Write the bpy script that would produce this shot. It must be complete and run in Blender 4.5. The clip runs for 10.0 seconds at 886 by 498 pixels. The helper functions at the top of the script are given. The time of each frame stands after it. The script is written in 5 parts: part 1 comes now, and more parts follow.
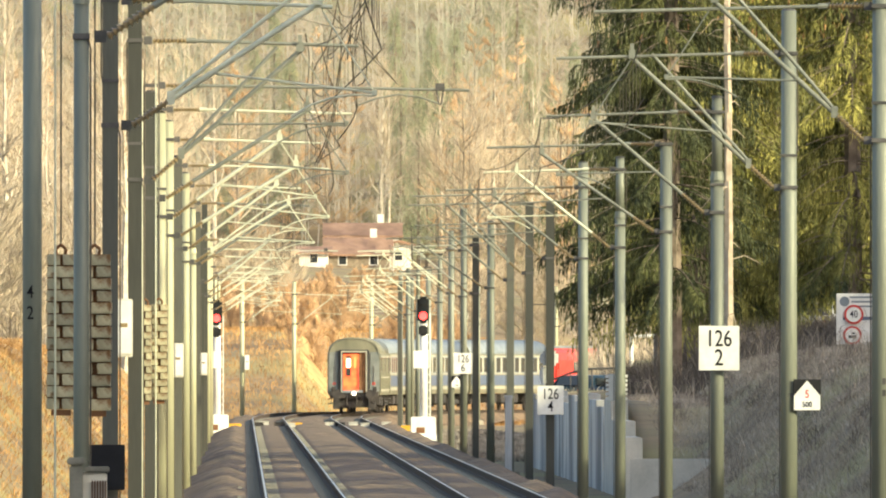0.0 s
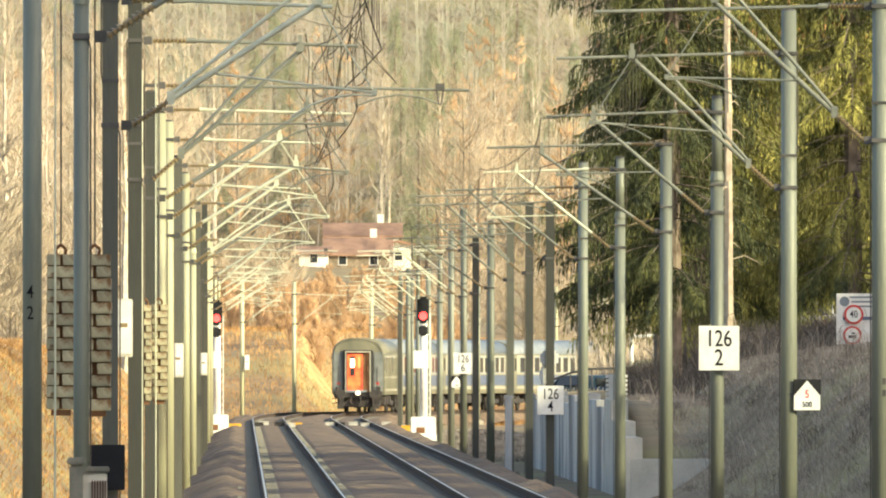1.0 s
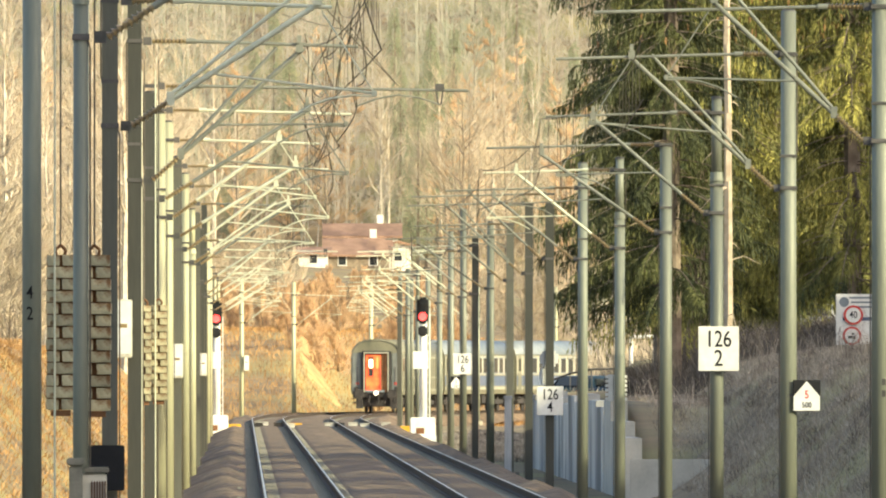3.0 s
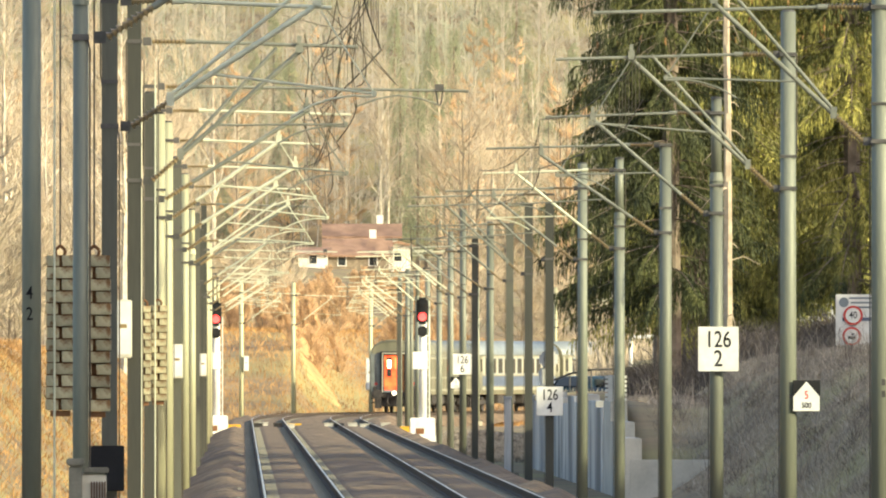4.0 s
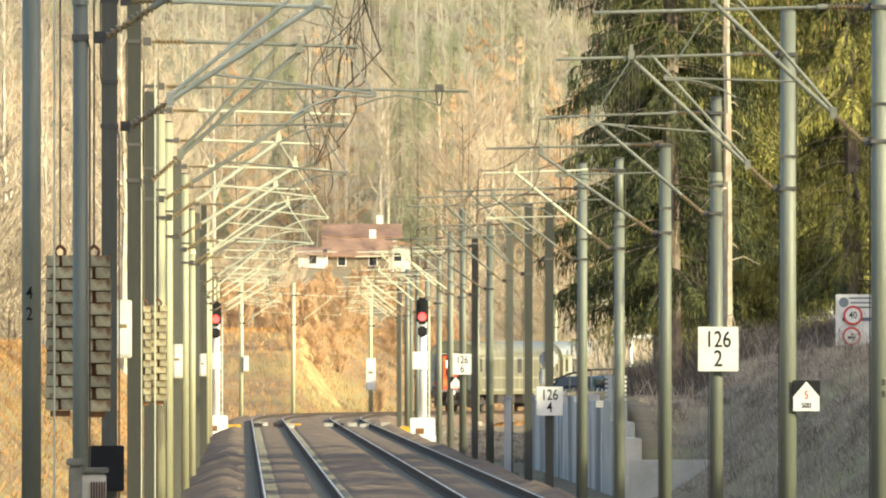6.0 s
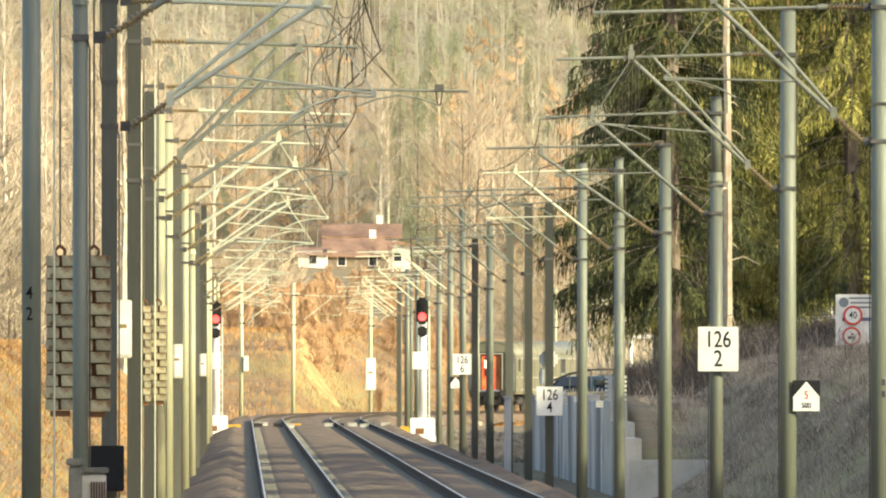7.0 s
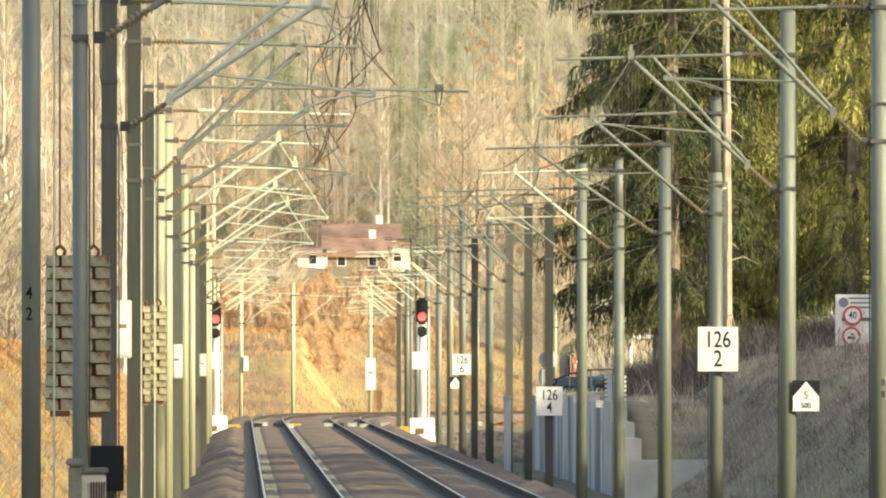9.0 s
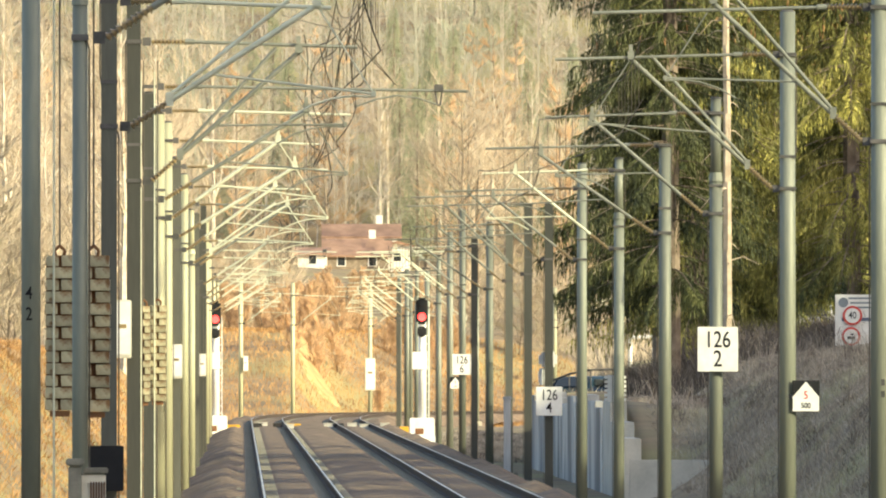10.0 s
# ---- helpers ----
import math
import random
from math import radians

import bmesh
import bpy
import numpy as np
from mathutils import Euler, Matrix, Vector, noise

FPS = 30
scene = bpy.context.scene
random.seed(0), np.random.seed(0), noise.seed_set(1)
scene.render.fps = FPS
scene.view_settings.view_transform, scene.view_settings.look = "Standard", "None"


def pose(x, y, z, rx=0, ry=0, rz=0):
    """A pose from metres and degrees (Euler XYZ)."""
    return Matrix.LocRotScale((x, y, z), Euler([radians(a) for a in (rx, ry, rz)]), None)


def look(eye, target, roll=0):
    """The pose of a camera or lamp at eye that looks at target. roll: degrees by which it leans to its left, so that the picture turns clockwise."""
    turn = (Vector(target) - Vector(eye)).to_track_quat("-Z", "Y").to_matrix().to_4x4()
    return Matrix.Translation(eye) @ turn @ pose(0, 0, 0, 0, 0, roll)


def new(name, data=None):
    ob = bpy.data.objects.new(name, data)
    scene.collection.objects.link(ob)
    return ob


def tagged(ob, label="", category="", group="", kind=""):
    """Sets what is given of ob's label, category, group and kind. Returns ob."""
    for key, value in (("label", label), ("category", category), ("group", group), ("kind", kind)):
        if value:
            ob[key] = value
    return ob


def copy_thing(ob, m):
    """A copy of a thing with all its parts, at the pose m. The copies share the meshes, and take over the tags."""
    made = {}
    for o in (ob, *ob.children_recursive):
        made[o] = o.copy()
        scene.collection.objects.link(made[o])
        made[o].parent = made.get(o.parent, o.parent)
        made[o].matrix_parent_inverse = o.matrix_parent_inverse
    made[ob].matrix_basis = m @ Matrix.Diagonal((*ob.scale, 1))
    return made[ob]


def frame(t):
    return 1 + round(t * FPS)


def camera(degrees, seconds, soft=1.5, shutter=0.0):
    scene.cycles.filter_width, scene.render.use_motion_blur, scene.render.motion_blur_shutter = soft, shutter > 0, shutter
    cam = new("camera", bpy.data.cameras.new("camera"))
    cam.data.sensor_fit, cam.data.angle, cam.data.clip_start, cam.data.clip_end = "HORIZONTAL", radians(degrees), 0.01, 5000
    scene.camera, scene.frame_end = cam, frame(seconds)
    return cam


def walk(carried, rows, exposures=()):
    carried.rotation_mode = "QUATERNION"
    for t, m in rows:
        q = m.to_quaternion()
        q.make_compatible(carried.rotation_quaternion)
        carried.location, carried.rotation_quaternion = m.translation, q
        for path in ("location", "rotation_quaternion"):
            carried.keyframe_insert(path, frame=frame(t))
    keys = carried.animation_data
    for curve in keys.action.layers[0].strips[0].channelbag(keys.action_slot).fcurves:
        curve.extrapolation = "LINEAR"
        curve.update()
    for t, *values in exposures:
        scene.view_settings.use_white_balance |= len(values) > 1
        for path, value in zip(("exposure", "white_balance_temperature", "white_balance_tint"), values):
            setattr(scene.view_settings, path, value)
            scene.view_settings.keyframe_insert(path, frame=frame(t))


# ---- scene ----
# The camera stands beside the line on a long lens; y runs along the straight track, z = 0 is the rail top.
EYE = (0.0, 0.0, 2.5)
cam = camera(2.2457, 10.0, soft=2.0)
DRIFT = [(0.0, 0.0, 0.0), (2.0, 0.005, 0.005), (4.0, 0.030, 0.040), (7.0, 0.037, 0.042), (10.0, 0.055, 0.048)]
walk(cam, [(t, look(EYE, (8.825 + a, 1000.0, 7.725 + b))) for t, a, b in DRIFT],
     exposures=[(0.0, 1.18), (10.0, 1.18)])

# ---- world and sun ----
SUN_TO = Vector((0.74, -0.52, 0.33)).normalized()
world = bpy.data.worlds.new("sky")
scene.world = world
world.use_nodes = True
wn = world.node_tree.nodes
sky = wn.new("ShaderNodeTexSky")
sky.sky_type, sky.sun_disc = "NISHITA", False
sky.sun_elevation = math.asin(SUN_TO.z)
sky.sun_rotation = math.atan2(SUN_TO.x, SUN_TO.y)
sky.dust_density = 3.0
wn["Background"].inputs["Strength"].default_value = 0.15
world.node_tree.links.new(sky.outputs[0], wn["Background"].inputs["Color"])
sun_data = bpy.data.lights.new("sun", "SUN")
sun_data.energy, sun_data.angle, sun_data.color = 2.6, radians(0.6), (1.0, 0.945, 0.60)
sun = new("sun", sun_data)
sun.matrix_world = look(SUN_TO * 50, (0, 0, 0))

# ---- materials ----


def mat(name, dark, light, rough=0.8, metal=0.0, scale=3.0, fine=40.0, bump=0.2, per_piece=0.0, third=None, island=False, streak=(1, 1, 1), third_scale=0.2, third_streak=(1, 1, 1)):
    """Two colours mixed by coarse and fine noise, with bump; per_piece varies brightness from piece to piece."""
    m = bpy.data.materials.new(name)
    m.use_nodes = True
    nt = m.node_tree
    n, ln = nt.nodes, nt.links
    b = n["Principled BSDF"]
    geo = n.new("ShaderNodeNewGeometry")
    tc = n.new("ShaderNodeTexCoord")
    mp = n.new("ShaderNodeMapping")
    mp.inputs["Scale"].default_value = streak
    ln.new(tc.outputs["Object"], mp.inputs["Vector"])
    a = n.new("ShaderNodeTexNoise")
    a.inputs["Scale"].default_value, a.inputs["Detail"].default_value = scale, 5
    f = n.new("ShaderNodeTexNoise")
    f.inputs["Scale"].default_value, f.inputs["Detail"].default_value = fine, 3
    ln.new(mp.outputs[0], a.inputs["Vector"])
    ln.new(mp.outputs[0], f.inputs["Vector"])
    mix = n.new("ShaderNodeMix")
    mix.data_type = "RGBA"
    mix.inputs["A"].default_value, mix.inputs["B"].default_value = (*dark, 1), (*light, 1)
    add = n.new("ShaderNodeMath")
    add.operation = "MULTIPLY_ADD"
    ln.new(f.outputs["Fac"], add.inputs[0])
    add.inputs[1].default_value = 0.5
    sub = n.new("ShaderNodeMapRange")
    sub.inputs["From Min"].default_value, sub.inputs["From Max"].default_value = 0.3, 0.7
    sub.inputs["To Min"].default_value, sub.inputs["To Max"].default_value = -0.25, 0.75
    ln.new(a.outputs["Fac"], sub.inputs["Value"])
    ln.new(sub.outputs[0], add.inputs[2])
    add.use_clamp = True
    ln.new(add.outputs[0], mix.inputs["Factor"])
    col = mix.outputs["Result"]
    if third:
        z = n.new("ShaderNodeTexNoise")
        z.inputs["Scale"].default_value, z.inputs["Detail"].default_value = third_scale, 4
        zm = n.new("ShaderNodeMapping")
        zm.inputs["Scale"].default_value = third_streak
        ln.new(tc.outputs["Object"], zm.inputs["Vector"])
        ln.new(zm.outputs[0], z.inputs["Vector"])
        r = n.new("ShaderNodeMapRange")
        r.inputs["From Min"].default_value, r.inputs["From Max"].default_value = 0.48, 0.62
        ln.new(z.outputs["Fac"], r.inputs["Value"])
        m3 = n.new("ShaderNodeMix")
        m3.data_type = "RGBA"
        ln.new(r.outputs[0], m3.inputs["Factor"])
        ln.new(col, m3.inputs["A"])
        m3.inputs["B"].default_value = (*third, 1)
        col = m3.outputs["Result"]
    if per_piece:
        rnd = geo.outputs["Random Per Island"]
        if not island:
            rnd = n.new("ShaderNodeObjectInfo").outputs["Random"]
        v = n.new("ShaderNodeMapRange")
        v.inputs["To Min"].default_value, v.inputs["To Max"].default_value = 1 - per_piece, 1 + per_piece
        ln.new(rnd, v.inputs["Value"])
        hsv = n.new("ShaderNodeHueSaturation")
        ln.new(v.outputs[0], hsv.inputs["Value"])
        ln.new(col, hsv.inputs["Color"])
        col = hsv.outputs["Color"]
    ln.new(col, b.inputs["Base Color"])
    b.inputs["Roughness"].default_value, b.inputs["Metallic"].default_value = rough, metal
    if bump:
        bp = n.new("ShaderNodeBump")
        bp.inputs["Strength"].default_value, bp.inputs["Distance"].default_value = bump, 0.02
        ln.new(f.outputs["Fac"], bp.inputs["Height"])
        ln.new(bp.outputs[0], b.inputs["Normal"])
    return m


def glow(name, colour, strength):
    m = bpy.data.materials.new(name)
    m.use_nodes = True
    b = m.node_tree.nodes["Principled BSDF"]
    b.inputs["Base Color"].default_value = (*colour, 1)
    b.inputs["Emission Color"].default_value = (*colour, 1)
    b.inputs["Emission Strength"].default_value = strength
    return m


M = {
    "ground": mat("dry_ground", (0.15, 0.105, 0.06), (0.32, 0.225, 0.11), 0.95, scale=0.35, fine=6, third=(0.30, 0.25, 0.10), third_scale=0.05, bump=0.6),
    "ballast": mat("ballast_stone", (0.07, 0.049, 0.031), (0.28, 0.19, 0.112), 0.95, scale=1.5, fine=14, bump=1.0),
    "sleeper": mat("concrete_sleeper", (0.17, 0.16, 0.125), (0.31, 0.29, 0.22), 0.9, fine=30),
    "rail": mat("rusty_rail", (0.030, 0.020, 0.014), (0.075, 0.048, 0.03), 0.85, 0.0),
    "railtop": mat("polished_rail", (0.62, 0.50, 0.36), (0.74, 0.62, 0.46), 0.32, 0.8),
    "palecon": mat("pale_concrete", (0.38, 0.37, 0.32), (0.60, 0.58, 0.50), 0.9, scale=1.0, fine=14),
    # Pole colours carry the light: these two are the copies for shaded masts.
    "shadeolive": mat("shaded_olive_pole", (0.034, 0.035, 0.027), (0.068, 0.067, 0.052), 0.65, 0.1, scale=1.2, fine=25, per_piece=0.15, streak=(1, 1, 0.15)),
    "shadepole": mat("shaded_grey_pole", (0.14, 0.15, 0.115), (0.245, 0.255, 0.195), 0.55, 0.2, scale=1.2, fine=25, per_piece=0.2, streak=(1, 1, 0.15)),
    "stained": mat("streaked_wall_concrete", (0.30, 0.29, 0.27), (0.82, 0.80, 0.72), 0.9, scale=0.6, fine=4, streak=(1.0, 0.18, 0.14), bump=0.3, third=(0.20, 0.195, 0.18), third_scale=0.16),
    # Yellowish pole and pale tube have sunlight put into the colour.
    "pole": mat("sunlit_galvanised_pole", (0.40, 0.385, 0.235), (0.56, 0.54, 0.35), 0.6, 0.25, scale=1.2, fine=25, per_piece=0.18, streak=(1, 1, 0.15)),
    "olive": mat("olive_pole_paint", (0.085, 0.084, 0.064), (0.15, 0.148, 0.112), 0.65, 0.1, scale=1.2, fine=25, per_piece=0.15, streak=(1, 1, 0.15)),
    "tube": mat("sunlit_tube", (0.52, 0.52, 0.37), (0.70, 0.70, 0.51), 0.55, 0.1, fine=20),
    # Dark copy of the tube, with shade put into the colour.
    "shadetube": mat("shaded_tube", (0.145, 0.15, 0.12), (0.25, 0.255, 0.205), 0.65, 0.1, fine=20),
    "clamp": mat("dark_clamp", (0.06, 0.06, 0.055), (0.14, 0.13, 0.12), 0.7, 0.4),
    "insul": mat("brown_insulator", (0.16, 0.11, 0.05), (0.30, 0.22, 0.10), 0.3),
    "wire": mat("catenary_wire", (0.07, 0.06, 0.045), (0.15, 0.125, 0.09), 0.7, 0.2),
    "white": mat("white_enamel", (0.66, 0.64, 0.58), (0.80, 0.79, 0.74), 0.5, scale=4, fine=30, bump=0.05),
    "cream": mat("cream_box", (0.60, 0.56, 0.44), (0.76, 0.72, 0.60), 0.6, scale=4, bump=0.05),
    "black": mat("black_paint", (0.006, 0.006, 0.007), (0.014, 0.014, 0.015), 0.9, bump=0.05),
    "red": mat("red_paint", (0.50, 0.03, 0.02), (0.65, 0.06, 0.04), 0.5, bump=0.05),
    "yellow": mat("yellow_paint", (0.60, 0.32, 0.02), (0.78, 0.48, 0.05), 0.5),
    "concrete": mat("stained_concrete", (0.20, 0.21, 0.215), (0.54, 0.55, 0.55), 0.9, scale=0.8, fine=12, streak=(1.6, 1.6, 0.16), bump=0.3),
    "block": mat("weight_block", (0.31, 0.28, 0.17), (0.55, 0.49, 0.31), 0.9, scale=6, fine=40, per_piece=0.22, third=(0.22, 0.12, 0.05), third_scale=9.0),
    "rust": mat("rusted_steel", (0.12, 0.055, 0.022), (0.24, 0.115, 0.05), 0.85, 0.2),
    "bark": mat("grey_bark", (0.16, 0.125, 0.09), (0.34, 0.27, 0.19), 0.9, scale=2, fine=20),
    "birch": mat("birch_bark", (0.34, 0.285, 0.215), (0.62, 0.555, 0.44), 0.8, scale=2, fine=8),
    "twig": mat("bare_twigs", (0.32, 0.26, 0.18), (0.58, 0.48, 0.35), 0.9, scale=0.25, fine=3, per_piece=0.2, bump=0),
    "larch": mat("rusty_twigs", (0.44, 0.28, 0.15), (0.66, 0.45, 0.26), 0.9, scale=0.25, fine=3, per_piece=0.2, bump=0),
    # Shaded and sunlit copies of one needle: the light is put into the colour.
    "shadeneedle": mat("shaded_spruce_needles", (0.022, 0.032, 0.013), (0.12, 0.125, 0.034), 0.8, scale=0.5, fine=6, per_piece=0.35, island=True, bump=0),
    "needle": mat("sunlit_spruce_needles", (0.05, 0.064, 0.018), (0.54, 0.48, 0.105), 0.8, scale=0.7, fine=6, per_piece=0.45, island=True, bump=0, third=(0.045, 0.06, 0.02), third_scale=0.33),
    "cone": mat("spruce_cones", (0.30, 0.16, 0.06), (0.50, 0.29, 0.12), 0.8, fine=20, per_piece=0.3, island=True, bump=0),
    # Paler than the near spruces: distance haze is put into the colour.
    "hazeneedle": mat("hazed_conifer_needles", (0.18, 0.205, 0.125), (0.32, 0.335, 0.20), 0.85, scale=0.3, fine=4, per_piece=0.3, island=True, bump=0),
    "dead_bark": mat("dead_spruce_bark", (0.34, 0.26, 0.18), (0.55, 0.45, 0.33), 0.9, scale=3, fine=20),
    "spruce_bark": mat("spruce_bark", (0.14, 0.10, 0.07), (0.30, 0.24, 0.18), 0.9, scale=3, fine=20),
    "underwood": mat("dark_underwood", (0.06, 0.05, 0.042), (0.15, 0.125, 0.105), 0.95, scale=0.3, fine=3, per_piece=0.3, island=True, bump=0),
    "grass": mat("dry_grass", (0.34, 0.185, 0.07), (0.60, 0.35, 0.135), 0.95, scale=0.2, fine=3, per_piece=0.3, island=True, bump=0, third=(0.25, 0.13, 0.05), third_scale=0.25, third_streak=(5, 0.25, 5)),
    "bramble": mat("dead_bramble", (0.25, 0.215, 0.165), (0.56, 0.475, 0.37), 0.95, scale=0.2, fine=3, per_piece=0.35, island=True, bump=0, third=(0.15, 0.12, 0.095), third_scale=0.28, third_streak=(5, 0.25, 5)),
    "coach": mat("coach_grey_paint", (0.115, 0.115, 0.078), (0.21, 0.20, 0.135), 0.4, scale=1.5, fine=20, bump=0.05, streak=(1, 1, 0.3)),
    # Blue-grey of the end, darker than the roof: shade put into the colour.
    "endshade": mat("shaded_coach_end", (0.12, 0.135, 0.125), (0.20, 0.215, 0.20), 0.45, scale=2.0, bump=0.05),
    "roof": mat("coach_roof_paint", (0.145, 0.17, 0.185), (0.21, 0.24, 0.26), 0.5, scale=1.5, bump=0.05),
    "stripe": mat("coach_cream_band", (0.30, 0.29, 0.225), (0.42, 0.40, 0.31), 0.45, bump=0.05),
    "blue": mat("coach_blue_band", (0.07, 0.10, 0.16), (0.12, 0.15, 0.22), 0.45, bump=0.05),
    "under": mat("underframe_grime", (0.02, 0.02, 0.02), (0.06, 0.05, 0.045), 0.85),
    "rubber": mat("gangway_rubber", (0.025, 0.025, 0.028), (0.05, 0.05, 0.05), 0.8),
    "lit_door": glow("orange_lit_door", (0.85, 0.11, 0.03), 0.55),
    "lamp_red": glow("red_signal_light", (1.0, 0.06, 0.05), 2.0),
    "strip_orange": glow("orange_glow_strip", (1.0, 0.22, 0.06), 1.0),
    "lamp_white": glow("tail_marker_light", (1.0, 0.85, 0.6), 1.5),
    "plaster": mat("white_plaster", (0.66, 0.62, 0.55), (0.80, 0.76, 0.68), 0.9, scale=0.6),
    # Red-brown tile with distance haze put into its colour.
    "tile": mat("hazed_roof_tile", (0.22, 0.13, 0.085), (0.38, 0.23, 0.15), 0.85, scale=0.7, fine=6),
    "car": mat("dark_teal_car_paint", (0.012, 0.03, 0.04), (0.025, 0.05, 0.06), 0.25, 0.3, bump=0),
    "silver": mat("silver_car_paint", (0.5, 0.5, 0.5), (0.62, 0.62, 0.62), 0.3, 0.3, bump=0),
    "asphalt": mat("asphalt", (0.04, 0.04, 0.04), (0.07, 0.068, 0.065), 0.9, fine=20),
    # Sandy earth with the sunlit streak put into its bright ochre.
    "earth": mat("sunlit_ochre_earth", (0.34, 0.20, 0.08), (0.60, 0.39, 0.16), 0.95, scale=0.8, fine=6, bump=0.6),
}
glass = bpy.data.materials.new("window_glass")
glass.use_nodes = True
gb = glass.node_tree.nodes["Principled BSDF"]
gb.inputs["Base Color"].default_value = (0.03, 0.035, 0.04, 1)
gb.inputs["Roughness"].default_value = 0.08
M["glass"] = glass
ld = M["lit_door"].node_tree
ldn = ld.nodes.new("ShaderNodeTexNoise")
ldn.inputs["Scale"].default_value, ldn.inputs["Detail"].default_value = 2.2, 2
ldr = ld.nodes.new("ShaderNodeValToRGB")
ldr.color_ramp.elements[0].position, ldr.color_ramp.elements[0].color = 0.38, (0.55, 0.02, 0.012, 1)
ldr.color_ramp.elements[1].position, ldr.color_ramp.elements[1].color = 0.66, (1.0, 0.26, 0.06, 1)
ld.links.new(ld.nodes.new("ShaderNodeTexCoord").outputs["Object"], ldn.inputs["Vector"])
ld.links.new(ldn.outputs["Fac"], ldr.inputs["Fac"])
ld.links.new(ldr.outputs["Color"], ld.nodes["Principled BSDF"].inputs["Emission Color"])

# ---- mesh helpers ----


def mesh_of(name, bm, material, smooth=False):
    me = bpy.data.meshes.new(name)
    bmesh.ops.recalc_face_normals(bm, faces=bm.faces)
    bm.to_mesh(me)
    bm.free()
    me.materials.append(material)
    if smooth:
        for p in me.polygons:
            p.use_smooth = True
    return me


def part(name, bm, material, parent, label="", smooth=False):
    """Links a bmesh as one mesh object under a thing or a part."""
    ob = new(name, mesh_of(name, bm, material, smooth))
    ob.parent = parent
    return tagged(ob, label)


def thing(name, label, category, group="", at=None):
    ob = new(name)
    ob.empty_display_size = 0.2
    if at is not None:
        ob.matrix_basis = at
    return tagged(ob, label, category, group)


def solid(name, bm, material, label, category, group="", kind="", smooth=False):
    return tagged(new(name, mesh_of(name, bm, material, smooth)), label, category, group, kind)


def box(bm, c, s, m=None, bevel=0.0):
    r = bmesh.ops.create_cube(bm, size=1.0, matrix=(m or Matrix()) @ Matrix.Translation(c) @ Matrix.Diagonal((*s, 1)))
    if bevel:
        edges = list({e for v in r["verts"] for e in v.link_edges})
        bmesh.ops.bevel(bm, geom=edges, offset=bevel, segments=2, affect="EDGES")
    return bm


def boxm(c, s, bevel=0.0):
    return box(bmesh.new(), c, s, None, bevel)


def tube(bm, a, b, r0, r1=None, seg=8):
    a, b = Vector(a), Vector(b)
    d = b - a
    q = d.to_track_quat("Z", "Y").to_matrix().to_4x4()
    bmesh.ops.create_cone(bm, cap_ends=True, segments=seg, radius1=r0, radius2=r0 if r1 is None else r1, depth=d.length,
                          matrix=Matrix.Translation((a + b) / 2) @ q)
    return bm


def run(bm, pts, r, seg=6):
    for a, b in zip(pts, pts[1:]):
        tube(bm, a, b, r, r, seg)
    return bm


def raw(name, verts, faces, material):
    me = bpy.data.meshes.new(name)
    me.from_pydata(verts, [], faces)
    me.materials.append(material)
    return me


def words(text, size, material, m, parent, name="lettering"):
    """Flat lettering with a little depth, as a mesh, centred on m and facing its +z."""
    cu = bpy.data.curves.new("lettering", "FONT")
    cu.body, cu.size, cu.align_x, cu.align_y, cu.extrude, cu.offset = text, size, "CENTER", "CENTER", 0.002, 0.004 * size
    tmp = bpy.data.objects.new("lettering_curve", cu)
    me = bpy.data.meshes.new_from_object(tmp)
    bpy.data.objects.remove(tmp)
    me.materials.clear()
    me.materials.append(material)
    ob = new(name, me)
    ob.parent = parent
    ob.matrix_basis = m
    return ob


# ---- the line ----
LEFT_C, RIGHT_C, GAUGE = 1.18, 5.02, 1.435
_Y = np.arange(0.0, 1901.0, 1.0)
_TH = np.interp(_Y, [1090, 1205, 1230, 1255, 1285, 1320, 1500, 1900], [0, 0.0157, 0.0334, 0.0796, 0.1542, 0.2341, 0.564, 1.10])
_OFF = np.concatenate([[0], np.cumsum(np.tan((_TH[1:] + _TH[:-1]) / 2))])
_LEN = np.concatenate([[0], np.cumsum(1 / np.cos((_TH[1:] + _TH[:-1]) / 2))])


def line(y, c):
    """A point of the line at c metres right of the reference, and its heading."""
    off, th = float(np.interp(y, _Y, _OFF)), float(np.interp(y, _Y, _TH))
    return off + c * math.cos(th), y - c * math.sin(th), th


def along(s):
    return float(np.interp(s, _LEN, _Y))


YS = list(range(20, 1080, 20)) + list(range(1080, 1520, 5))


def sweep(c, profile, closed=True):
    verts, faces = [], []
    k = len(profile)
    for y in YS:
        for px, pz in profile:
            x, yy, th = line(y, c + px)
            verts.append((x, yy, pz))
    for i in range(len(YS) - 1):
        for j in range(k if closed else k - 1):
            a, b = i * k + j, i * k + (j + 1) % k
            faces.append((a, b, b + k, a + k))
    return verts, faces


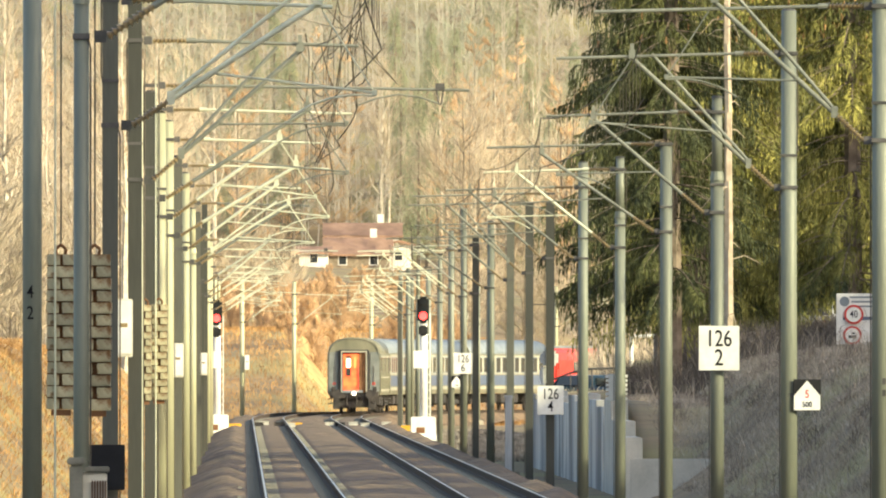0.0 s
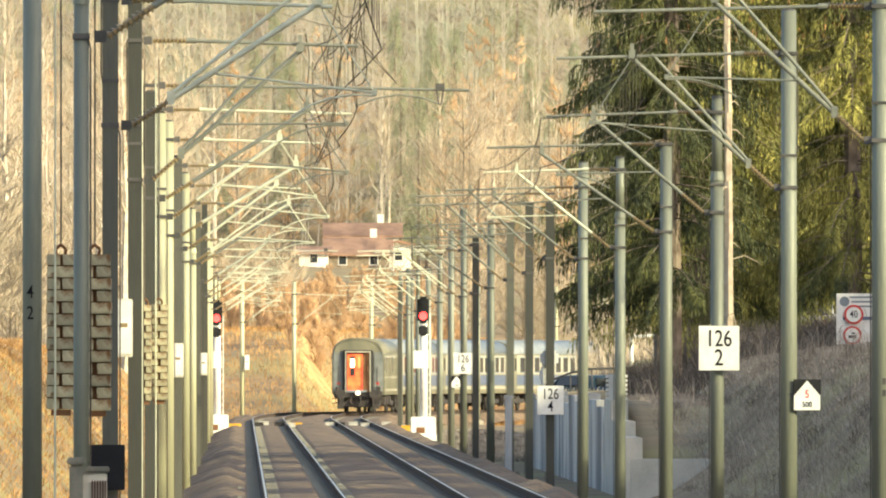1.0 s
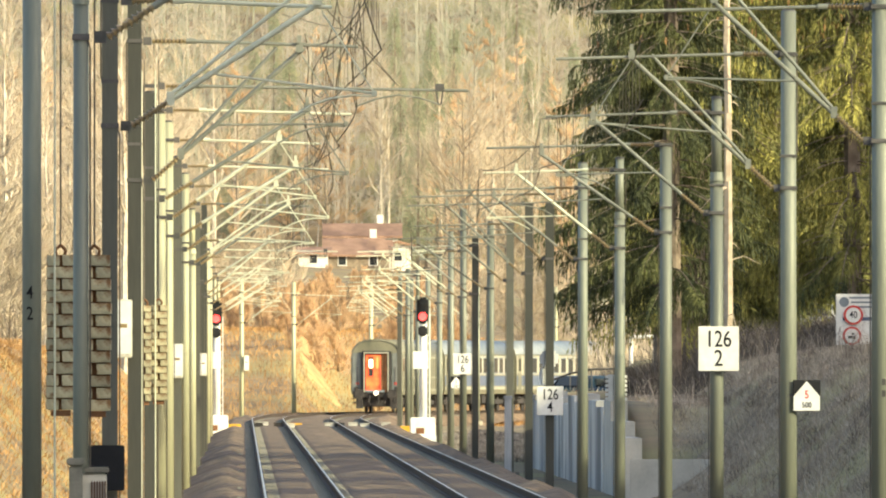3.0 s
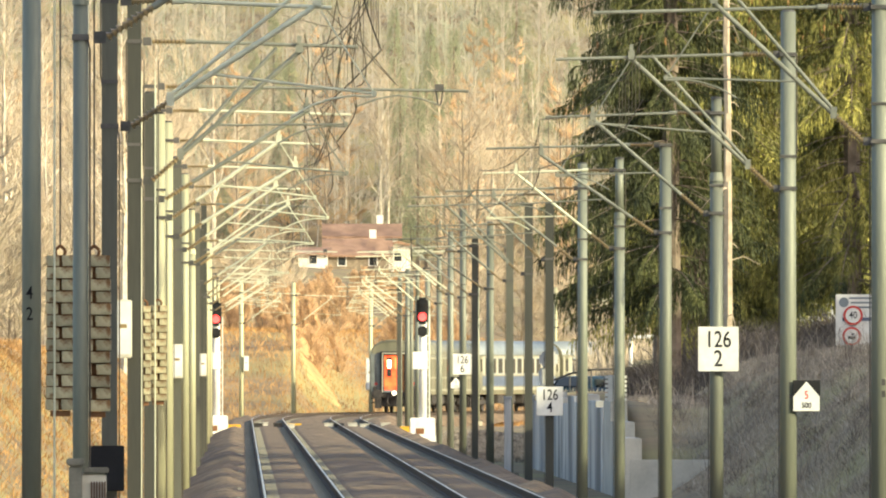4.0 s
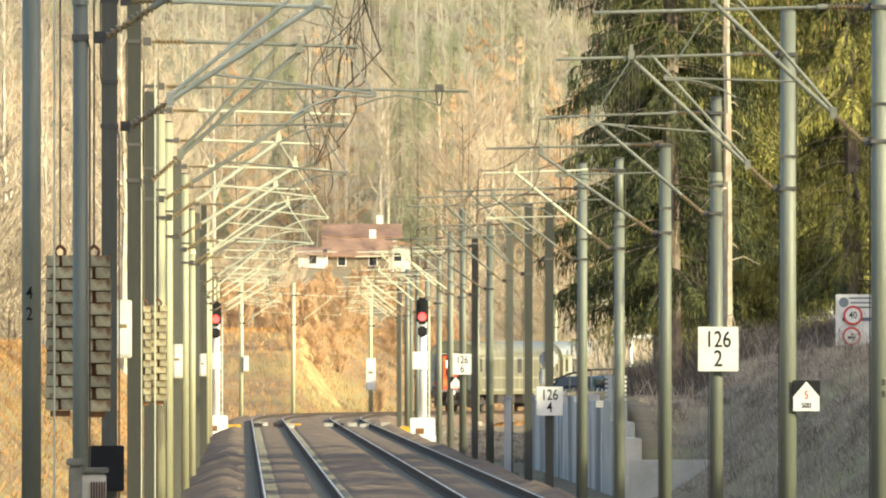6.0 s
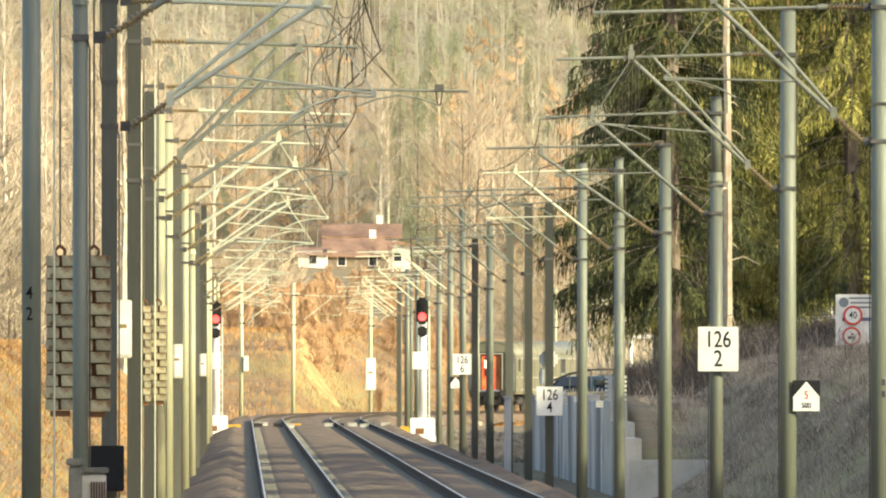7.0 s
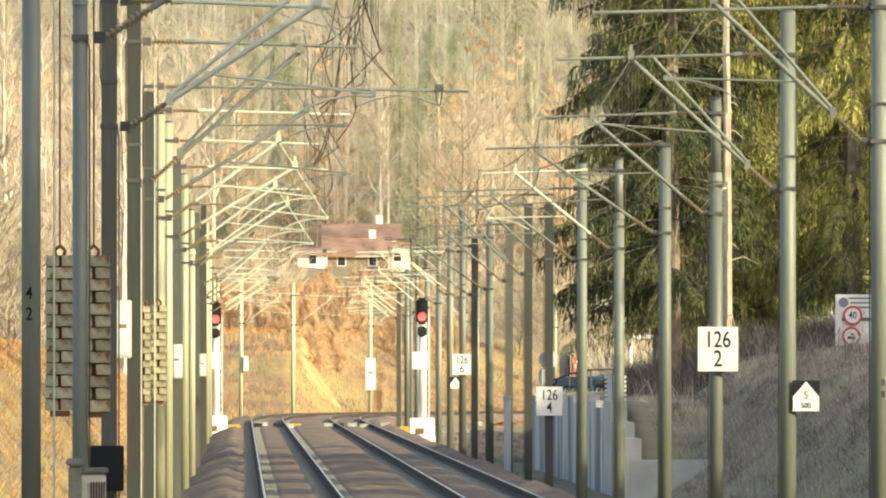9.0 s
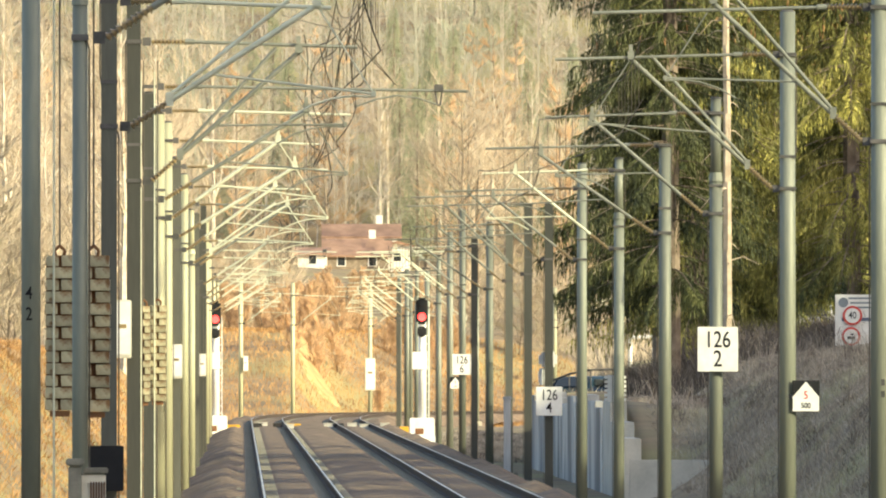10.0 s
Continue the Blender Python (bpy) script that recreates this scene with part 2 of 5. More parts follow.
def build_track(c):
    rail_shape = [(-0.075, -0.17), (0.075, -0.17), (0.07, -0.155), (0.012, -0.14), (0.012, -0.045), (0.036, -0.035), (0.036, 0.0), (-0.036, 0.0), (-0.036, -0.035), (-0.012, -0.045), (-0.012, -0.14), (-0.07, -0.155)]
    t = thing("railway_track", "straight railway track with rusty rails on concrete sleepers", "track", "tracks")
    for side in (-0.75, 0.75):
        ob = new("rail", raw("rail", *sweep(c + side, rail_shape), M["rail"]))
        ob.parent = t
        head = new("rail_head", raw("rail_head", *sweep(c + side, [(-0.014, 0.004), (0.026, 0.004)], False), M["railtop"]))
        head.parent = ob
        tagged(head, "shiny worn running surface")
    corners = ((-1.3, -0.13, -0.36), (1.3, -0.13, -0.36), (1.3, 0.13, -0.36), (-1.3, 0.13, -0.36), (-1.3, -0.11, -0.18), (1.3, -0.11, -0.18), (1.3, 0.11, -0.18), (-1.3, 0.11, -0.18))
    sides = ((4, 5, 6, 7), (0, 1, 5, 4), (1, 2, 6, 5), (2, 3, 7, 6), (3, 0, 4, 7))
    shared = raw("sleeper", corners, sides, M["sleeper"])
    v, f = [], []
    for i in range(2400):
        y = 60.0 + 0.6 * i
        x, yy, th = line(y, c)
        if 420 <= y < 600:
            ob = new("sleeper", shared)
            ob.parent = t
            ob.matrix_basis = pose(x, yy, 0, 0, 0, -math.degrees(th))
            continue
        ca, sa, b = math.cos(th), math.sin(th), len(v)
        v += [(x + dx * ca + dy * sa, yy - dx * sa + dy * ca, dz) for dx, dy, dz in corners]
        f += [tuple(b + k for k in q) for q in sides]
    ob = new("sleeper_rest", raw("sleeper_rest", v, f, M["sleeper"]))
    ob.parent = t
    tagged(ob, "long row of concrete sleepers", kind="stuff")
    return t


for c in (LEFT_C, RIGHT_C):
    build_track(c)

# ballast, heaped at the shoulders and between the tracks
prof = [(-2.8, -1.0), (-2.0, -0.80), (-1.5, -0.62), (-0.9, -0.36), (-0.35, -0.17), (0.03, -0.155), (0.13, -0.21), (0.70, -0.21), (0.82, -0.155), (1.52, -0.155), (1.64, -0.21), (2.22, -0.21), (2.34, -0.15),
        (3.1, -0.13), (3.86, -0.15), (3.98, -0.21), (4.56, -0.21), (4.68, -0.155), (5.36, -0.155), (5.48, -0.21), (6.06, -0.21), (6.18, -0.155), (6.6, -0.22), (7.6, -0.75)]
fine = []
for a, b in zip(prof, prof[1:]):
    n = max(1, int((b[0] - a[0]) / 0.16))
    fine += [(a[0] + (b[0] - a[0]) * k / n, a[1] + (b[1] - a[1]) * k / n) for k in range(n)]
fine.append(prof[-1])


def heap(x, y):
    """Uneven heaps on the shoulders and between the tracks, calm under the rails."""
    away = min(abs(x - LEFT_C), abs(x - RIGHT_C))
    k = max(0.0, min(1.0, (away - 1.15) / 0.5))
    if 1.2 < x < 5.0:
        k *= 0.35
    return k * (0.16 * math.sin(y * 0.16 + x * 0.2) + 0.09 * math.sin(y * 0.37 + 1.7) + 0.03 * noise.noise((x * 2.0, y * 0.9, 0)))


bys = [20 + 2.5 * i for i in range(600)]
bv, bf = [], []
for y in bys:
    for px, pz in fine:
        x, yy, th = line(y, px)
        bv.append((x, yy, pz + heap(px, y) + 0.015 * noise.noise((px * 5, y * 2, 3))))
nb = len(fine)
for i in range(len(bys) - 1):
    bf += [(i * nb + j, i * nb + j + 1, (i + 1) * nb + j + 1, (i + 1) * nb + j) for j in range(nb - 1)]
bed = raw("ballast", bv, bf, M["ballast"])
for p in bed.polygons:
    p.use_smooth = True
ballast = tagged(new("ballast", bed), "dark brown crushed-stone ballast bed under the tracks", "ballast", kind="structure")

# ---- ground ----


def smooth(a, b, x):
    t = np.clip((x - a) / (b - a), 0, 1)
    return t * t * (3 - 2 * t)


def height(x, y):
    """Cutting bank on one side, a road embankment on the other, a wooded hill far behind; unseen ridges added for
    shade.
    """
    x, y = np.asarray(x, float), np.asarray(y, float)
    off = np.interp(y, _Y, _OFF)
    h = -0.75 + 0 * x
    h = h + smooth(-3.0, -8.0, x - off) * 4.0 * (1 - smooth(1150, 1260, y)) * smooth(120, 260, y)
    foot = np.where(y < 745, 9.6, 0.0125 * y)
    foot = np.where((y >= 745) & (y < 800), 9.6 + (y - 745) / 55 * (0.0125 * 800 - 9.6), foot)
    up = smooth(0, 5.0, x - foot) * 3.4 + smooth(5, 15, x - foot) * 1.0
    h = h + up * (1 - smooth(1120, 1220, y)) * smooth(60, 200, y)
    shelf = smooth(0.0, 0.25, x - 9.72) * 2.38 * smooth(545, 592, y) * (1 - smooth(770, 800, y)) - 0.75
    h = np.maximum(h, shelf)
    track_y = np.interp(x - 1.2, _OFF, _Y) * (x > 1.3) + 1180 * (x <= 1.3)
    d = y - np.maximum(track_y, 1235) - 40
    h = h + smooth(0, 90, d) * 5.5 + np.clip(d - 150, 0, 920) * 0.0095
    h = h + np.clip(y - 2420, 0, 1200) * 0.15 * smooth(2400, 2480, y)
    # Unseen ridge out of view on the right, added to shade the nearest masts.
    h = h + smooth(16, 75, x) * 44 * (1 - smooth(185, 240, y)) * smooth(-600, -200, y)
    # Second unseen ridge added for shade; its wavy top lets sun stripes through.
    shade_crest = 16.8 + 2.6 * np.sin(y * 0.131 - 1.47) + 1.0 * np.sin(y * 0.37 + 1.0)
    h = h + smooth(22, 50, x) * shade_crest * smooth(185, 240, y) * (1 - smooth(650, 745, y))
    far = np.clip(y - 1300, 0, 1) 
    h = h + far * np.clip(-x - 60, 0, 200) * 0.15 + far * np.clip(x - 120, 0, 200) * 0.15
    h = h + 0.12 * np.sin(x * 1.1 + 1.3 * np.sin(y * 0.05)) * np.sin(y * 0.043 + x * 0.6) * smooth(0, 2, np.maximum(-x - 3.5, x - 9.8)) + 0.25 * np.sin(x * 0.37 + 1.3) * np.sin(y * 0.083) * smooth(0, 6, np.maximum(-x - 6, x - 12))
    return h


def build_ground():
    xs = np.concatenate([[-3000, -1500, -700, -350, -220, -150, -100], np.arange(-70, -14, 6), np.arange(-14, 9.6, 0.6), [9.6, 9.72, 9.85, 10.0, 10.3], np.arange(10.8, 30, 0.6), np.arange(30, 110, 6), [110, 150, 220, 350, 700, 1500, 3000]])
    ys = np.concatenate([[-3000, -1000, -300, -100], np.arange(0, 1100, 8), np.arange(1100, 1500, 5), np.arange(1500, 2600, 25), np.arange(2600, 3301, 100), [3600, 4500]])
    X, Y = np.meshgrid(xs, ys)
    Z = height(X, Y)
    v = np.stack([X, Y, Z], -1).reshape(-1, 3)
    n = len(xs)
    f = [(j * n + i, j * n + i + 1, (j + 1) * n + i + 1, (j + 1) * n + i) for j in range(len(ys) - 1) for i in range(n - 1)]
    me = raw("ground", v.tolist(), f, M["ground"])
    for p in me.polygons:
        p.use_smooth = True
    return tagged(new("ground", me), "dry brown grass ground rising into banks and a hill", "ground", kind="structure")


build_ground()

# ---- masts ----
# x sign s: +1 reaches to +x (masts on the -x side), -1 reaches to -x.


def insulator(bm, a, b, r=0.047, n=9):
    a, b = Vector(a), Vector(b)
    tube(bm, a, b, r * 0.45, seg=6)
    for i in range(n):
        p = a.lerp(b, (i + 0.5) / n)
        q = (b - a).normalized() * 0.014
        tube(bm, p - q, p + q, r, r * 0.5, seg=8)
    return bm


def build_mast(s, top, style, reach, arm, base=-0.8, double=False, fat=1.0, in_shade=False):
    """A catenary mast at the origin with its cantilever; heights over the rail top."""
    m = thing("catenary_mast", "grey tubular steel catenary mast with an insulated cantilever" if "olive" not in style else "olive-grey steel catenary mast with an insulated cantilever", "mast", "masts along the line")
    dark = style == "shaded_olive"
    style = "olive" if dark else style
    # Colour follows sun and shade along the line, put into the paint.
    paint = M["shadeolive" if dark else "olive"] if style == "olive" else M["pole" if s > 0 and fat > 0.9 else "shadepole"]
    bm = bmesh.new()
    if style == "round":
        tube(bm, (0, 0, base), (0, 0, 5.6), 0.115 * fat, 0.105 * fat, 14)
        tube(bm, (0, 0, 5.6), (0, 0, top), 0.09 * fat, 0.085 * fat, 14)
    elif style == "olive":
        # rolled H section, open to the sides
        sect = [(-0.105, -0.10), (0.105, -0.10), (0.105, -0.08), (0.03, -0.08), (0.03, 0.08), (0.105, 0.08), (0.105, 0.10), (-0.105, 0.10), (-0.105, 0.08), (-0.03, 0.08), (-0.03, -0.08), (-0.105, -0.08)]
        lo_v = [bm.verts.new((x * fat, y * fat, base)) for x, y in sect]
        hi_v = [bm.verts.new((x * fat, y * fat, top)) for x, y in sect]
        for k in range(12):
            bm.faces.new((lo_v[k], lo_v[(k + 1) % 12], hi_v[(k + 1) % 12], hi_v[k]))
        bm.faces.new(hi_v)
    else:
        tube(bm, (0, 0, base), (0, 0, top), 0.122 * fat, 0.108 * fat, 14)
    pole = part("pole", bm, paint, m, smooth=style != "olive")
    cap = bmesh.new()
    tube(cap, (0, 0, top), (0, 0, top + 0.03), 0.11 * fat, 0.07 * fat, 12)
    part("cap", cap, M["clamp"], pole)
    if style == "round":
        part("collar", tube(bmesh.new(), (0, 0, 5.52), (0, 0, 5.66), 0.122 * fat, 0.10 * fat, 14), paint, pole)
    if reach < 0.5:
        return m
    part("foundation", tube(bmesh.new(), (0, 0, base - 0.2), (0, 0, base + 0.30), 0.32, 0.27, 10), M["sleeper"], m, "concrete mast footing")
    lo, hi, mx, mz = arm
    tint = M["shadetube" if in_shade else "tube"]
    for z in (lo, hi):
        part("clamp", box(boxm((0, 0, z), (0.24 * fat, 0.24 * fat, 0.05)), (s * 0.16, 0, z), (0.10, 0.06, 0.10)), M["clamp"], m)
    a, apex = Vector((s * 0.22, 0, lo)), Vector((s * mx, 0, mz))
    d = (apex - a).normalized()
    part("insulator", insulator(bmesh.new(), a, a + d * 0.46), M["insul"], m, "ribbed brown insulator")
    bm = tube(bmesh.new(), a + d * 0.46, apex + d * 0.06, 0.029, seg=8)
    if double:
        tube(bm, a + d * 0.46 + Vector((0, 0, 0.05)), apex + Vector((-s * 0.28, 0, 0.05)), 0.022, seg=8)
        box(bm, a + d * 0.47 + Vector((0, 0, 0.02)), (0.08, 0.07, 0.14))
    part("bracket_tube", bm, tint, m)
    part("insulator", insulator(bmesh.new(), (s * 0.22, 0, hi), (s * 0.66, 0, hi)), M["insul"], m, "ribbed brown insulator")
    tie = tube(bmesh.new(), (s * 0.66, 0, hi), (s * reach, 0, hi - 0.07), 0.021, seg=8)
    tube(tie, (s * 0.62, 0, hi), (s * 0.76, 0, hi), 0.034, seg=8)
    part("tie_tube", tie, tint, m)
    part("messenger_clamp", box(boxm((s * mx, 0, mz + 0.05), (0.09, 0.10, 0.12)), (s * mx, 0, mz + 0.15), (0.05, 0.14, 0.10)), tint, m)
    # registration tube carried by the bracket, with its hanger
    near, end = a.lerp(apex, 0.45), Vector((s * (mx + 0.58), 0, mz - 0.90))
    part("registration_tube", tube(bmesh.new(), near + Vector((0, 0, -0.03)), end, 0.013, seg=6), tint, m)
    part("hanger", tube(bmesh.new(), apex, end, 0.009, seg=5), tint, m)
    for q in (near, end):
        part("swivel_clamp", boxm(q, (0.05, 0.05, 0.06), 0.006), tint, m)
    xs = [end.x - s * k * 0.85 for k in (0, 0.25, 0.5, 0.75, 1.0)]
    zs = [end.z + z for z in (-0.03, -0.02, -0.05, -0.12, -0.24)]
    part("steady_arm", run(bmesh.new(), [(x, 0, z) for x, z in zip(xs, zs)], 0.011), tint, m)
    if reach > 3.6:
        # long tie with a drop bracket and a curved arm of its own
        x1 = s * (reach - 0.42)
        bm = run(bmesh.new(), [(x1 - 0.05, 0, hi - 0.05), (x1 - 0.02, 0, hi - 0.27), (x1 + 0.02, 0, hi - 0.27), (x1 + 0.05, 0, hi - 0.05)], 0.012)
        box(bm, (x1, 0, hi - 0.02), (0.13, 0.06, 0.10))
        part("drop_bracket", bm, M["clamp"], m)
        part("curved_arm", run(bmesh.new(), [(x1 - s * k * 1.2, 0, hi - 0.27 + z) for k, z in ((0, 0), (0.25, 0.1), (0.5, 0.14), (0.75, 0.09), (1.0, -0.02))], 0.013), tint, m)
    # clutter on the pole: earthing wire, sleeve, number plate
    part("earth_wire", run(bmesh.new(), [(s * 0.13 * fat, -0.03, base + 0.4), (s * 0.13 * fat, -0.03, lo - 0.1), (-s * 0.12 * fat, -0.05, lo + 0.5), (-s * 0.12 * fat, -0.05, hi)], 0.008, 5), M["wire"], m)
    part("bolt_band", boxm((0, 0, lo + 0.45), (0.23 * fat, 0.23 * fat, 0.035)), M["clamp"], m)
    return m


LEFT_X, RIGHT_X = -1.35, 7.65
LEFT_Y = [188, 229, 281, 329, 365, 405, 462, 525, 600, 660, 720, 785, 850, 920, 990, 1060, 1130]
RIGHT_Y = [271, 317, 365, 409, 459, 509, 564, 605, 648, 699, 745, 785, 832, 880, 935, 990, 1050, 1110]
LEFT_TOP = [8.2, 8.0, 7.6, 6.5, 6.6, 6.9, 6.8, 7.0, 6.7, 7.0, 6.9]
LEFT_FAT = [0.60, 0.76, 0.82, 0.85, 0.92, 0.92]
RIGHT_TOP = [8.0, 7.5, 6.85, 6.5, 6.75, 7.1, 6.6, 6.9, 6.6, 7.0, 6.8]
LEFT_STYLE = ["round", "olive", "shaded_olive", "shaded_olive", "taper", "taper", "olive", "taper"]
RIGHT_STYLE = ["taper", "taper", "round", "taper", "round", "taper", "shaded_olive", "shaded_olive", "olive", "taper", "shaded_olive"]
# heights of the lower and upper clamps over the rail, the apex's reach and height
LEFT_ARM = [(5.25, 6.85, 2.5, 6.75), (4.95, 6.22, 2.1, 6.18), (4.83, 6.56, 2.05, 6.43), (4.96, 6.60, 2.28, 6.24), (4.93, 6.66, 1.93, 6.16), (4.86, 6.58, 2.29, 6.10), (4.92, 6.62, 2.02, 6.22), (4.95, 6.72, 2.40, 6.30)]
RIGHT_ARM = [(5.22, 6.83, 2.0, 6.88), (5.02, 6.90, 2.2, 6.84), (5.0, 6.62, 2.0, 6.52), (4.95, 6.54, 2.25, 6.36), (4.93, 6.52, 2.1, 6.45), (4.95, 6.55, 2.0, 6.35)]
LEFT_REACH = [3.1, 2.25, 2.78, 4.63, 3.1, 2.75, 3.1, 2.7]
RIGHT_REACH = [3.45, 3.26, 2.76, 3.25, 2.77, 3.1]
MASTS = {}


def mast_at(x, y, s, top, style, reach, arm=(4.92, 6.58, 2.1, 6.38), yaw=0.0, double=False, fat=1.0, in_shade=False):
    key = (s, top, style, reach, arm, double, fat, in_shade)
    at = pose(x, y, 0, 0, 0, yaw)
    if key not in MASTS:
        MASTS[key] = build_mast(s, top, style, reach, arm, double=double, fat=fat, in_shade=in_shade)
        MASTS[key].matrix_basis = at
        return MASTS[key]
    return copy_thing(MASTS[key], at)


mast_at(-2.15, 230, 1, 8.6, "taper", 0.0, fat=0.86)
# Masts in shade get the dark tubes; the pale tubes carry sunlight.
for i, y in enumerate(LEFT_Y):
    mast_at(line(y, LEFT_X)[0], y, 1, LEFT_TOP[i % 11], LEFT_STYLE[i % 8], LEFT_REACH[i % 8], LEFT_ARM[i % 8], double=i in (1, 2, 7), fat=LEFT_FAT[min(i, 5)], in_shade=i in (0, 2, 3, 8))
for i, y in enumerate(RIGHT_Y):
    mast_at(line(y, RIGHT_X)[0], y, -1, RIGHT_TOP[i % 11], RIGHT_STYLE[i % 11], RIGHT_REACH[i % 6], RIGHT_ARM[i % 6], double=i in (0, 1, 7), in_shade=i < 10 and i != 4)
# masts round the curve
for i, y in enumerate((1180, 1222, 1230, 1268, 1280, 1298, 1330, 1345, 1385, 1400)):
    for c, s in (((LEFT_X, 1),) if i in (1, 3, 5, 7, 9) else ((RIGHT_X, -1),)):
        x, yy, th = line(y, c)
        mast_at(x, yy, s, 7.3, "taper", 3.2, yaw=-math.degrees(th))

# ---- wires ----


def build_wires(c, ys, name):
    w = thing(name, "dark copper contact wire hung from a messenger wire", "overhead wire", "overhead wires")
    con, mes = bmesh.new(), bmesh.new()
    for i, (a, b) in enumerate(zip(ys, ys[1:])):
        za, zb = (0.22, -0.22) if i % 2 else (-0.22, 0.22)
        pc, pm = [], []
        for k in range(9):
            u = k / 8
            y = a + (b - a) * u
            x, yy, _ = line(y, c + za + (zb - za) * u)
            sag = 4 * u * (1 - u)
            pc.append((x, yy, 5.72 - 0.03 * sag))
            pm.append((x, yy, 6.52 - 0.16 * sag))
            if 0 < k < 8:
                part("dropper", tube(bmesh.new(), pc[-1], pm[-1], 0.0035, seg=4), M["wire"], w)
        run(con, pc, 0.007, 5)
        run(mes, pm, 0.007, 5)
    part("contact_wire", con, M["wire"], w)
    part("messenger_wire", mes, M["wire"], w)
    return w


build_wires(LEFT_C, LEFT_Y + [1190, 1245, 1300, 1355, 1410], "overhead_wire")
build_wires(RIGHT_C, RIGHT_Y + [1190, 1245, 1300, 1355, 1410], "overhead_wire")


def build_jumper(y, pts, r=0.0085):
    """A slack cable hung between the wires, smoothed through a few points."""
    out = []
    n = len(pts)
    pts = [(x, y + 4.0 * i / n, z) for i, (x, z) in enumerate(pts)]
    for i in range(n - 1):
        p0, p1, p2, p3 = (Vector(pts[max(0, min(n - 1, i + k))]) for k in (-1, 0, 1, 2))
        for k in range(6):
            u = k / 6
            out.append(0.5 * ((2 * p1) + (p2 - p0) * u + (2 * p0 - 5 * p1 + 4 * p2 - p3) * u * u + (3 * p1 - p0 - 3 * p2 + p3) * u ** 3))
    out.append(Vector(pts[-1]))
    bm, rings = bmesh.new(), []
    for p in out:
        rings.append([bm.verts.new(p + Vector((r * math.cos(a), 0, r * math.sin(a)))) for a in (0, 1.2566, 2.5133, 3.7699, 5.0265)])
    for ra, rb in zip(rings, rings[1:]):
        for k in range(5):
            bm.faces.new((ra[k], ra[(k + 1) % 5], rb[(k + 1) % 5], rb[k]))
    return solid("jumper_cable", bm, M["wire"], "slack dark jumper cable between the overhead wires", "cable", "jumper cables")


build_jumper(336, [(1.78, 8.09), (1.67, 7.46), (1.62, 7.04), (1.69, 6.36), (1.42, 5.90)])
build_jumper(340, [(1.71, 8.15), (1.61, 7.51), (1.67, 6.92), (1.73, 6.45)])
build_jumper(338, [(1.39, 8.08), (1.46, 7.81), (1.61, 7.78), (1.73, 7.99)])
build_jumper(342, [(1.75, 8.06), (1.79, 7.54), (1.87, 7.12), (1.84, 6.86), (1.74, 6.80)])
build_jumper(334, [(1.39, 7.93), (1.31, 7.51), (1.20, 7.18), (1.04, 6.91), (1.04, 6.63), (1.16, 6.53), (1.26, 6.67)])
build_jumper(344, [(1.05, 6.97), (1.07, 6.54), (1.21, 6.16), (1.28, 5.94), (1.13, 5.60)])
build_jumper(337, [(1.63, 7.47), (1.47, 7.13), (1.42, 6.71), (1.36, 6.29), (1.26, 5.87)])
build_jumper(341, [(1.44, 7.79), (1.49, 7.44), (1.42, 6.85), (1.34, 6.29), (1.22, 5.87), (1.08, 5.57)])
build_jumper(346, [(1.29, 5.89), (1.36, 5.53), (1.38, 5.31), (1.31, 5.14)])
build_jumper(339, [(1.77, 7.67), (1.67, 7.25), (1.65, 6.74), (1.71, 6.42)])
build_jumper(335, [(1.85, 7.94), (1.75, 7.71), (1.60, 7.51), (1.55, 7.11)])
build_jumper(343, [(1.30, 7.39), (1.28, 7.22), (1.36, 7.23), (1.38, 7.40)])
build_jumper(347, [(0.95, 7.62), (1.01, 7.18), (0.95, 6.40), (1.05, 5.97), (1.21, 5.87)])
build_jumper(338, [(1.57, 7.57), (1.39, 7.27), (1.22, 7.17)])
for y, a, b in ((300, (1.00, 7.38), (2.06, 6.29)), (318, (0.55, 7.47), (1.52, 7.28)), (318, (1.52, 7.28), (2.18, 6.52)), (352, (0.75, 6.95), (1.60, 5.62))):
    build_jumper(y, [a, ((a[0] + b[0]) / 2, (a[1] + b[1]) / 2 - 0.015), b], 0.007)

# ---- the train ----
COACH_L, COACH_W = 26.0, 2.83


def coach_section(w, n=10):
    """Body outline from sill to sill over the curved roof, seen along the coach."""
    h = w / 2
    pts = [(h - 0.05, 1.0), (h, 1.25), (h, 2.95), (h - 0.06, 3.25)]
    for i in range(1, n):
        a = math.pi / 2 * i / n
        pts.append(((h - 0.06) * math.cos(a) ** 0.75, 3.25 + 0.80 * math.sin(a)))
    pts.append((0, 4.05))
    return pts + [(-x, z) for x, z in pts[-2::-1]]


def loft(bm, sect, y0, y1, cap=True):
    a = [bm.verts.new((x, y0, z)) for x, z in sect]
    b = [bm.verts.new((x, y1, z)) for x, z in sect]
    for i in range(len(sect) - 1):
        bm.faces.new((a[i], a[i + 1], b[i + 1], b[i]))
    if cap:
        bm.faces.new(a)
        bm.faces.new(b)
    return bm


